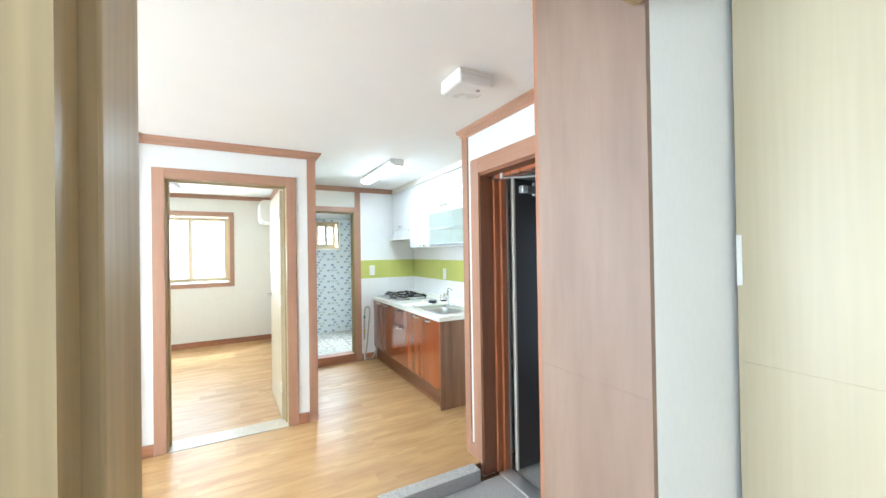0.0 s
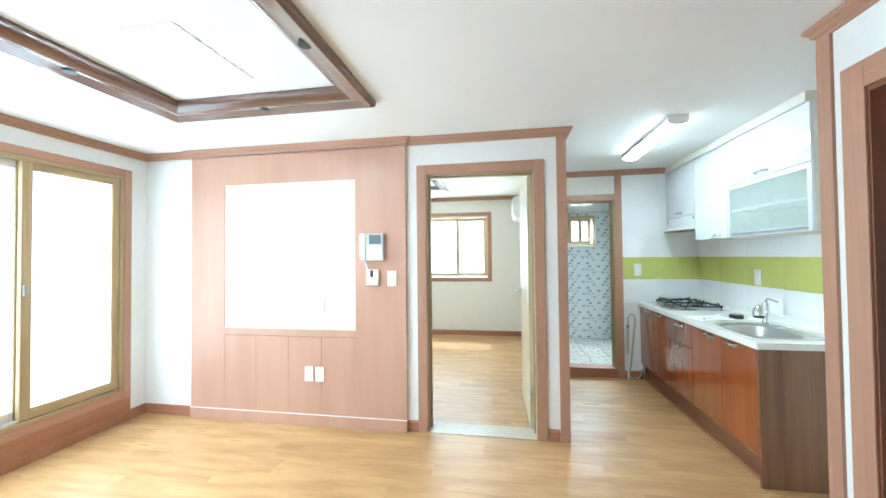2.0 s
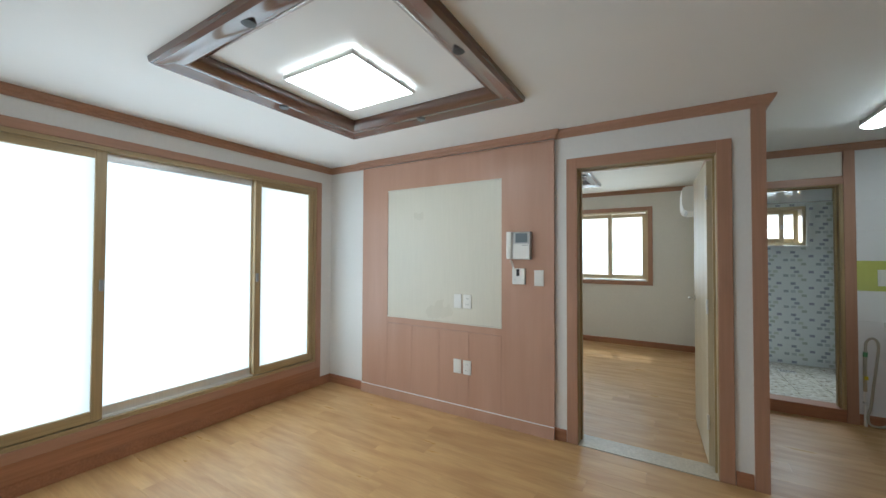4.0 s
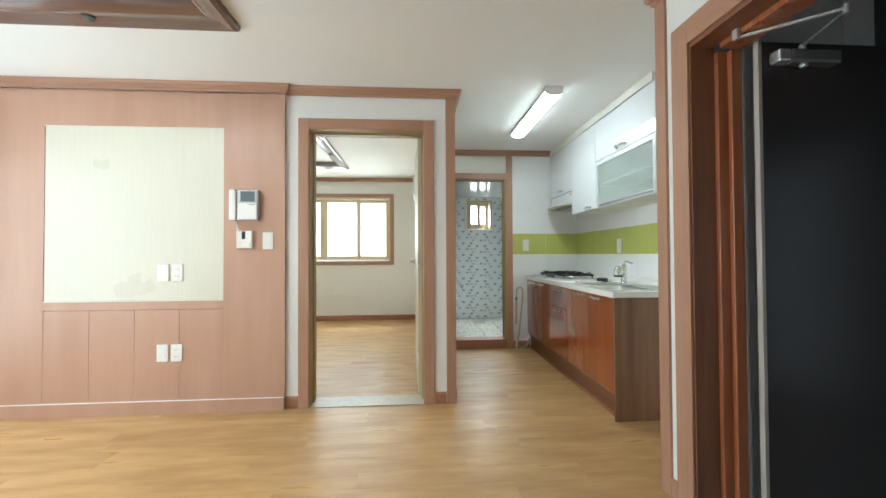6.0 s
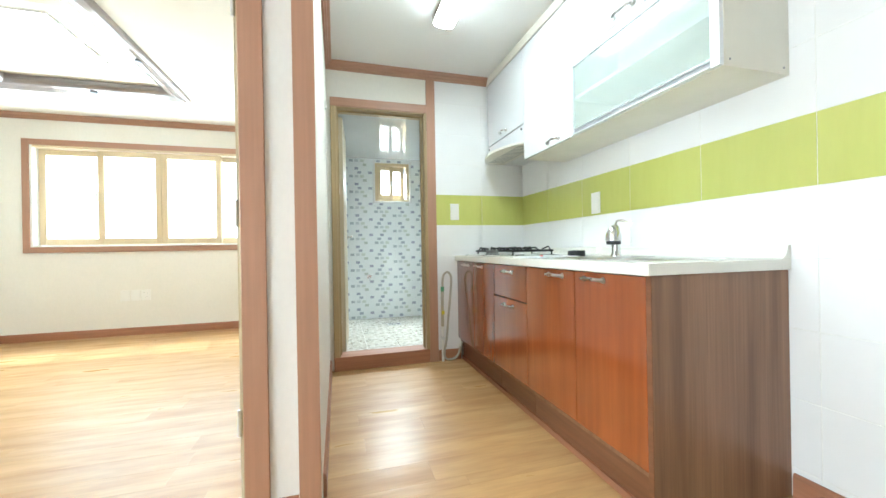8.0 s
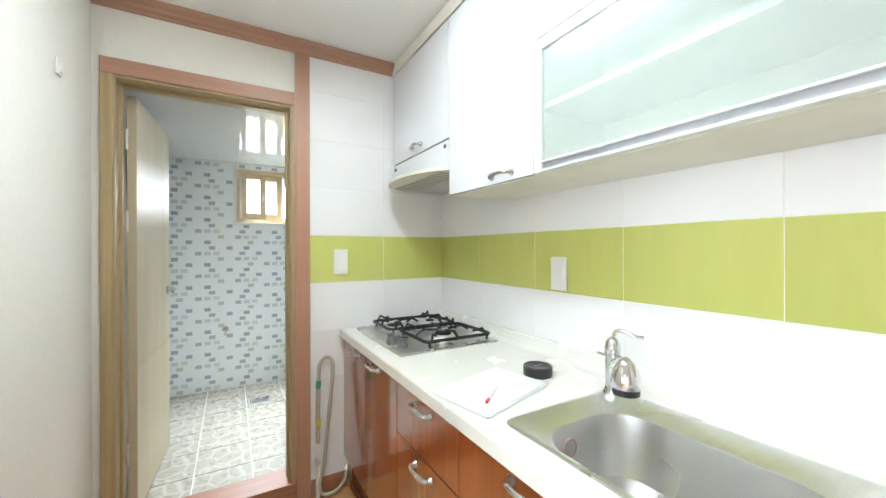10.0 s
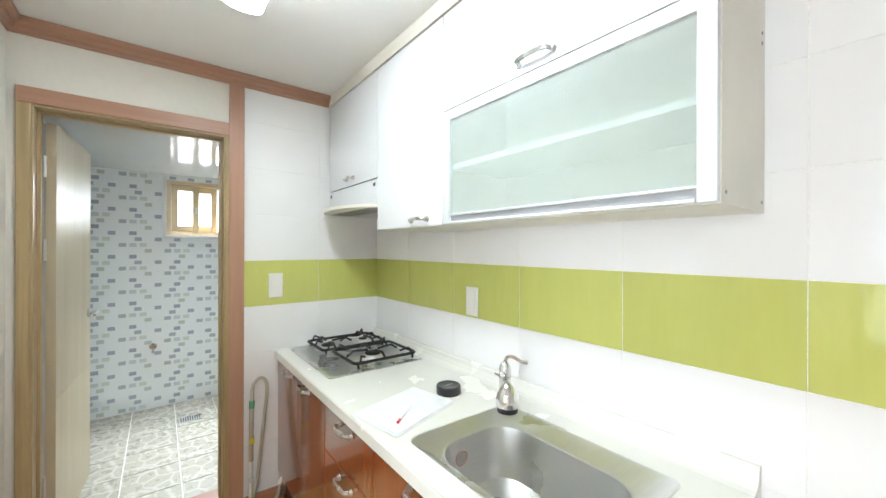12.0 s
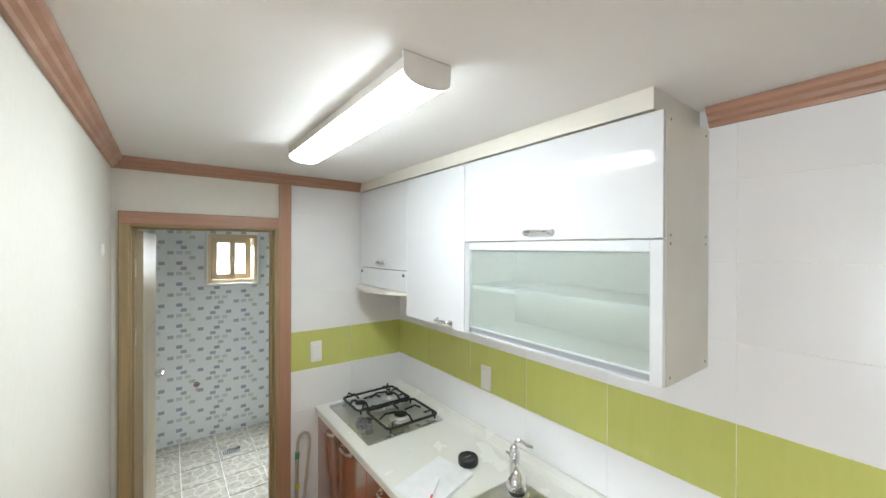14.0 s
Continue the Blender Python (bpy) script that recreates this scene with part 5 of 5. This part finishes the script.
def upper_unit(y0, y1, z0, z1, fronts, label):
    d = thing("wall_cabinet", ((UX + KX) / 2, (y0 + y1) / 2, z0), label, "cabinet", "kitchen wall cabinets")
    t = 0.016
    part("side", box(UX + 0.020, KX - 0.001, y0 + 0.0005, y0 + t, z0, z1), CREAM_BODY, d)
    part("side", box(UX + 0.020, KX - 0.001, y1 - t, y1 - 0.0005, z0, z1), CREAM_BODY, d)
    part("bottom", box(UX + 0.020, KX - 0.001, y0 + t, y1 - t, z0, z0 + t), CREAM_BODY, d)
    part("top", box(UX + 0.020, KX - 0.001, y0 + t, y1 - t, z1 - t, z1), CREAM_BODY, d)
    part("back", box(KX - 0.008, KX - 0.001, y0 + t, y1 - t, z0 + t, z1 - t), CREAM_BODY, d)
    for a, b, c, e, hy, hz, hl in fronts:
        f = part("door", box(UX, UX + 0.019, a + 0.0015, b - 0.0015, c + 0.0015, e - 0.0015, bevel=0.002), LACQUER, d)
        if hl:
            part("handle", bow_handle(bmesh.new(), UX, hy, hz, hl, 0.028), HANDLE, f, "satin silver bow handle", soft=True)
    return d


UT = 2.408
upper_unit(4.633, 5.290, 1.865, UT, [(4.633, 5.290, 1.865, UT, 4.965, 1.905, 0.10)], "white gloss wall cabinet above the cooker hood")
upper_unit(4.095, 4.632, 1.600, UT, [(4.095, 4.632, 1.600, UT, 4.255, 1.628, 0.115)], "tall white gloss wall cabinet with one door")
uc = upper_unit(3.208, 4.094, 1.600, UT, [(3.208, 4.094, 2.034, UT, 3.655, 2.066, 0.125)], "white gloss wall cabinet with a frosted glass flap")
part("shelf", box(UX + 0.026, KX - 0.009, 3.225, 4.077, 1.812, 1.830), LACQUER, uc)
gy0, gy1, gz0, gz1, gw = 3.210, 4.092, 1.602, 2.031, 0.036
gd = part("glass_flap", box(UX, UX + 0.020, gy0, gy0 + gw, gz0, gz1, bevel=0.002), FRAME_ALU, uc, "aluminium framed frosted glass flap")
part("stile", box(UX, UX + 0.020, gy1 - gw, gy1, gz0, gz1, bevel=0.002), FRAME_ALU, gd)
part("rail", box(UX, UX + 0.020, gy0 + gw, gy1 - gw, gz0 + 0.030, gz0 + gw, bevel=0.0015), FRAME_ALU, gd)
part("grip_channel", box(UX + 0.011, UX + 0.020, gy0 + gw, gy1 - gw, gz0 + 0.008, gz0 + 0.030), SHADED_ALU, gd, "grey recessed grip channel")
part("lip", box(UX - 0.006, UX + 0.020, gy0 + gw, gy1 - gw, gz0, gz0 + 0.008, bevel=0.002), FRAME_ALU, gd)
part("rail", box(UX, UX + 0.020, gy0 + gw, gy1 - gw, gz1 - gw, gz1, bevel=0.002), FRAME_ALU, gd)
part("pane", box(UX + 0.006, UX + 0.012, gy0 + gw - 0.004, gy1 - gw + 0.004, gz0 + gw - 0.004, gz1 - gw + 0.004), FROST, gd, "frosted pale green glass")
for yy, zz in ((3.2075, 2.385), (3.2075, 2.045), (3.2075, 2.02), (3.2075, 1.625)):
    for xx in (UX + 0.045, KX - 0.03):
        part("screw_cap", cyl(bmesh.new(), (xx, yy - 0.001, zz), (xx, yy + 0.001, zz), 0.0042, seg=10), GREY_PLASTIC, uc)
co = single("cabinet_cornice", box(UX - 0.003, KX - 0.001, 3.236, 5.300, UT + 0.006, CEIL - 0.001), CREAM_BODY, "cream filler strip above the wall cabinets", "cornice")

# cooker hood
ho = thing("cooker_hood", (2.18, 4.96, 1.70), "white slim cooker hood with a curved visor", "cooker hood")
part("body", box(UX + 0.004, KX - 0.001, 4.640, 5.296, 1.735, 1.862, bevel=0.004), LACQUER, ho)
n = 16
arc = [(UX + 0.004 - 0.120 * math.sin(math.pi * k / n) ** 0.6, 4.640 + 0.656 * k / n) for k in range(n + 1)]
part("visor", prism(bmesh.new(), arc + [(2.20, 5.296), (2.20, 4.640)], "z", 1.718, 1.734), CREAM_BODY, ho, soft=True)
part("underside", box(2.202, KX - 0.002, 4.645, 5.292, 1.716, 1.734), ALU, ho, "metal filter grille")
for k in range(14):
    y = 4.70 + 0.040 * k
    part("slot", box(2.03, 2.17, y, y + 0.010, 1.7155, 1.7178), GREY_PLASTIC, ho)
for y in (4.672, 5.262):
    part("button", cyl(bmesh.new(), (UX + 0.005, y, 1.835), (UX + 0.000, y, 1.835), 0.010, seg=14), BLACK_PLASTIC, ho, "small black button")

# gas hose beside the cabinets
gh = thing("gas_hose", (1.62, 5.28, 0.0), "grey gas hose looped on a pipe beside the cabinet", "hose")
part("pipe", cyl(bmesh.new(), (1.592, 5.285, 0.0), (1.592, 5.285, 0.30), 0.011), WHITE_PLASTIC, gh)
part("valve", cyl(bmesh.new(), (1.592, 5.285, 0.30), (1.592, 5.285, 0.48), 0.0125), BRASS, gh, "dull brass valve")
part("tag", box(1.582, 1.606, 5.264, 5.269, 0.405, 0.435), YELLOW_PLASTIC, gh, "yellow tag")
part("sleeve", cyl(bmesh.new(), (1.592, 5.283, 0.48), (1.594, 5.283, 0.60), 0.0125), HOSE, gh)
part("collar", cyl(bmesh.new(), (1.594, 5.283, 0.60), (1.596, 5.283, 0.640), 0.0145), GREEN_PLASTIC, gh, "green collar")
part("hose", tube(bmesh.new(), smooth_line([(1.596, 5.283, 0.64), (1.602, 5.28, 0.73), (1.640, 5.277, 0.765), (1.672, 5.275, 0.715), (1.660, 5.275, 0.55), (1.640, 5.276, 0.36), (1.622, 5.278, 0.18), (1.600, 5.27, 0.08), (1.615, 5.262, 0.025), (1.68, 5.262, 0.020), (1.725, 5.265, 0.055), (1.745, 5.270, 0.12)]), 0.0095), HOSE, gh, soft=True)
part("clamp", cyl(bmesh.new(), (1.590, 5.300, 0.20), (1.590, 5.262, 0.20), 0.014), ALU, gh)
part("foot_plug", tube(bmesh.new(), [(1.742, 5.270, 0.12), (1.765, 5.272, 0.16)], 0.014), WHITE_PLASTIC, gh)
single("door_stop_peg", tube(bmesh.new(), smooth_line([(2.375, 3.120, 0.055), (2.33, 3.105, 0.045), (2.29, 3.09, 0.032)]), 0.009), CHROME, "small chrome door stopper on the baseboard", "door stopper", soft=True)

# ---- bedroom ----
ac = thing("air_conditioner", (0.46, 6.65, 2.03), "white wall-mounted air conditioner indoor unit", "air conditioner")
prof = [(0.565, 2.04), (0.565, 2.37), (0.35, 2.37), (0.315, 2.355), (0.295, 2.32), (0.295, 2.14), (0.315, 2.075), (0.37, 2.04)]
part("housing", prism(bmesh.new(), [(x, z) for x, z in prof], "y", 6.25, 7.05), WHITE_PLASTIC, ac, soft=False)
part("flap", prism(bmesh.new(), [(0.310, 2.085), (0.366, 2.036), (0.372, 2.040), (0.316, 2.089)], "y", 6.32, 6.98), SILVER_PLASTIC, ac)

# ---- bathroom ----
tp = thing("wall_tap", (1.135, 7.20, 0.57), "small chrome tap on the bathroom wall", "tap")
part("rosette", cyl(bmesh.new(), (1.135, 7.239, 0.61), (1.135, 7.225, 0.61), 0.027), CHROME, tp, soft=True)
part("spindle", cyl(bmesh.new(), (1.135, 7.225, 0.61), (1.135, 7.175, 0.61), 0.012), CHROME, tp, soft=True)
part("spout", tube(bmesh.new(), smooth_line([(1.135, 7.19, 0.61), (1.135, 7.165, 0.60), (1.135, 7.155, 0.565)]), 0.009), CHROME, tp, soft=True)
part("grip", box(1.105, 1.165, 7.185, 7.197, 0.622, 0.634, bevel=0.003), CHROME, tp)
dr = thing("floor_drain", (1.39, 6.775, 0.05), "stainless steel slotted floor drain", "drain")
part("rim", box(1.31, 1.47, 6.715, 6.835, 0.0485, 0.053), STEEL, dr)
for k in range(9):
    part("slot", box(1.322 + k * 0.0163, 1.330 + k * 0.0163, 6.726, 6.824, 0.0525, 0.0536), BLACK_PLASTIC, dr)

# ---- pieces: boards and tiles ----
CACHE = {}


def piece_mesh(name, dx, dy, dz, mat, chamfer):
    """A slab from 0 to its size, its upper edges chamfered on the side named by the thin axis."""
    key = (name, round(dx, 4), round(dy, 4), round(dz, 4))
    if key in CACHE:
        return CACHE[key]
    bm = bmesh.new()
    d, c = (dx, dy, dz), chamfer
    thin = min(range(3), key=lambda i: d[i])
    u, v = [i for i in range(3) if i != thin]

    def p(a, b, h):
        q = [0, 0, 0]
        q[u], q[v], q[thin] = a, b, h
        return bm.verts.new(q)
    # the face that shows: towards +z for floors, towards -x or -y for walls
    out, inn = (d[2], 0) if thin == 2 else (0, d[thin])
    step = c if out < inn else -c
    lo = [p(a, b, inn) for a, b in ((0, 0), (d[u], 0), (d[u], d[v]), (0, d[v]))]
    mid = [p(a, b, out + step) for a, b in ((0, 0), (d[u], 0), (d[u], d[v]), (0, d[v]))]
    top = [p(a, b, out) for a, b in ((c, c), (d[u] - c, c), (d[u] - c, d[v] - c), (c, d[v] - c))]
    for A, Bq in ((lo, mid), (mid, top)):
        for i in range(4):
            bm.faces.new((A[i], A[(i + 1) % 4], Bq[(i + 1) % 4], Bq[i]))
    bm.faces.new(top)
    bmesh.ops.recalc_face_normals(bm, faces=bm.faces[:])
    me = bpy.data.meshes.new(name)
    bm.to_mesh(me)
    bm.free()
    me.materials.append(mat)
    CACHE[key] = me
    return me


def piece(name, mat, parent, x0, x1, y0, y1, z0, z1, chamfer=0.001):
    if min(x1 - x0, y1 - y0, z1 - z0) <= 2 * chamfer and min(x1 - x0, y1 - y0, z1 - z0) < 0.003:
        return None
    ob = new(name, piece_mesh(name + mat.name, x1 - x0, y1 - y0, z1 - z0, mat, chamfer))
    ob.location = (x0, y0, z0)
    ob.parent = parent
    return ob


rng = random.Random(4)


def boards(x0, x1, y0, y1, width=0.148, length=1.21):
    """Rows of boards along x in a rectangle of floor."""
    y = y0
    while y < y1 - 0.01:
        ye = min(y + width, y1)
        x = x0 - rng.choice((0.0, 0.3, 0.6, 0.9)) - rng.uniform(0, 0.2)
        while x < x1:
            a, b = max(x, x0), min(x + length, x1)
            if b - a > 0.03:
                piece("plank", PLANK, floor, a + 0.0002, b - 0.0002, y + 0.0002, ye - 0.0002, -0.010, 0.0, 0.0003)
            x += length
        y = ye


boards(WX, 0.795, 0.45, 2.322)
boards(WX, KX, 2.322, NY + 0.07)
boards(LX, KX, NY + 0.07, KY + 0.03)
boards(-3.25, LX - 0.115, NY + 0.07, 7.49)
boards(-1.5, 1.6, -2.3, 0.45, 0.148, 1.6)

TW, TH, GZ = 0.440, 0.2645, 1.171
rows = [GZ + TH * k for k in range(-5, 6)]
J = 0.0010


def tile_rows(z_lo, z_hi):
    for k, z in enumerate(rows[:-1]):
        a, b = max(z, z_lo), min(rows[k + 1], z_hi)
        if b - a > 0.01:
            yield a, b, abs(z - GZ) < 0.001


for a, b, green in tile_rows(0.0, CEIL):
    y = 3.569 - 3 * TW
    while y < KY:
        y0, y1 = max(y, 2.499), min(y + TW, KY)
        if y1 - y0 > 0.01:
            piece("tile", TILE_GREEN if green else TILE_WHITE, wall_tiled, KX, KX + 0.010, y0 + J, y1 - J, a + J, b - J, 0.0012)
        y += TW
    for x0, x1 in ((1.53, KX - 0.406), (KX - 0.406, KX + 0.008)):
        piece("tile", TILE_GREEN if green else TILE_WHITE, wall_tiled_end, x0 + J, x1 - J, KY, KY + 0.010, a + J, b - J, 0.0012)

BT = 0.40
for k in range(9):
    z0, z1 = 0.04 + 0.25 * k, min(0.04 + 0.25 * (k + 1), BATH_CEIL)
    x = 0.692
    while x < 1.958:
        x1 = min(x + BT, 1.958)
        for a, b, c, e in ((x, x1, z0, z1),):
            # leave the window opening free
            cuts = [(a, b, c, e)]
            if e > 1.615 and c < 2.145 and b > 1.225 and a < 1.705:
                cuts = [(a, min(b, 1.225), c, e), (max(a, 1.705), b, c, e), (max(a, 1.225), min(b, 1.705), c, min(e, 1.615)), (max(a, 1.225), min(b, 1.705), max(c, 2.145), e)]
            for q in cuts:
                if q[1] - q[0] > 0.01 and q[3] - q[2] > 0.01:
                    piece("tile", TILE_MOSAIC, wall_bath_north, q[0] + J / 2, q[1] - J / 2, 7.240, 7.250, q[2] + J / 2, q[3] - J / 2, 0.0008)
        x += BT
    y = KY + 0.14
    while y < 7.24:
        y1 = min(y + BT, 7.24)
        piece("tile", TILE_MOSAIC, wall_bath_east, 1.950, 1.960, y + J / 2, y1 - J / 2, z0 + J / 2, z1 - J / 2, 0.0008)
        y += BT
x = 0.692
while x < 1.95:
    y = KY + 0.15
    while y < 7.24:
        piece("tile", TILE_PEBBLE, bath_floor, x + 0.0035, min(x + 0.30, 1.95) - 0.0035, y + 0.0035, min(y + 0.30, 7.24) - 0.0035, 0.038, 0.048, 0.001)
        y += 0.30
    x += 0.30
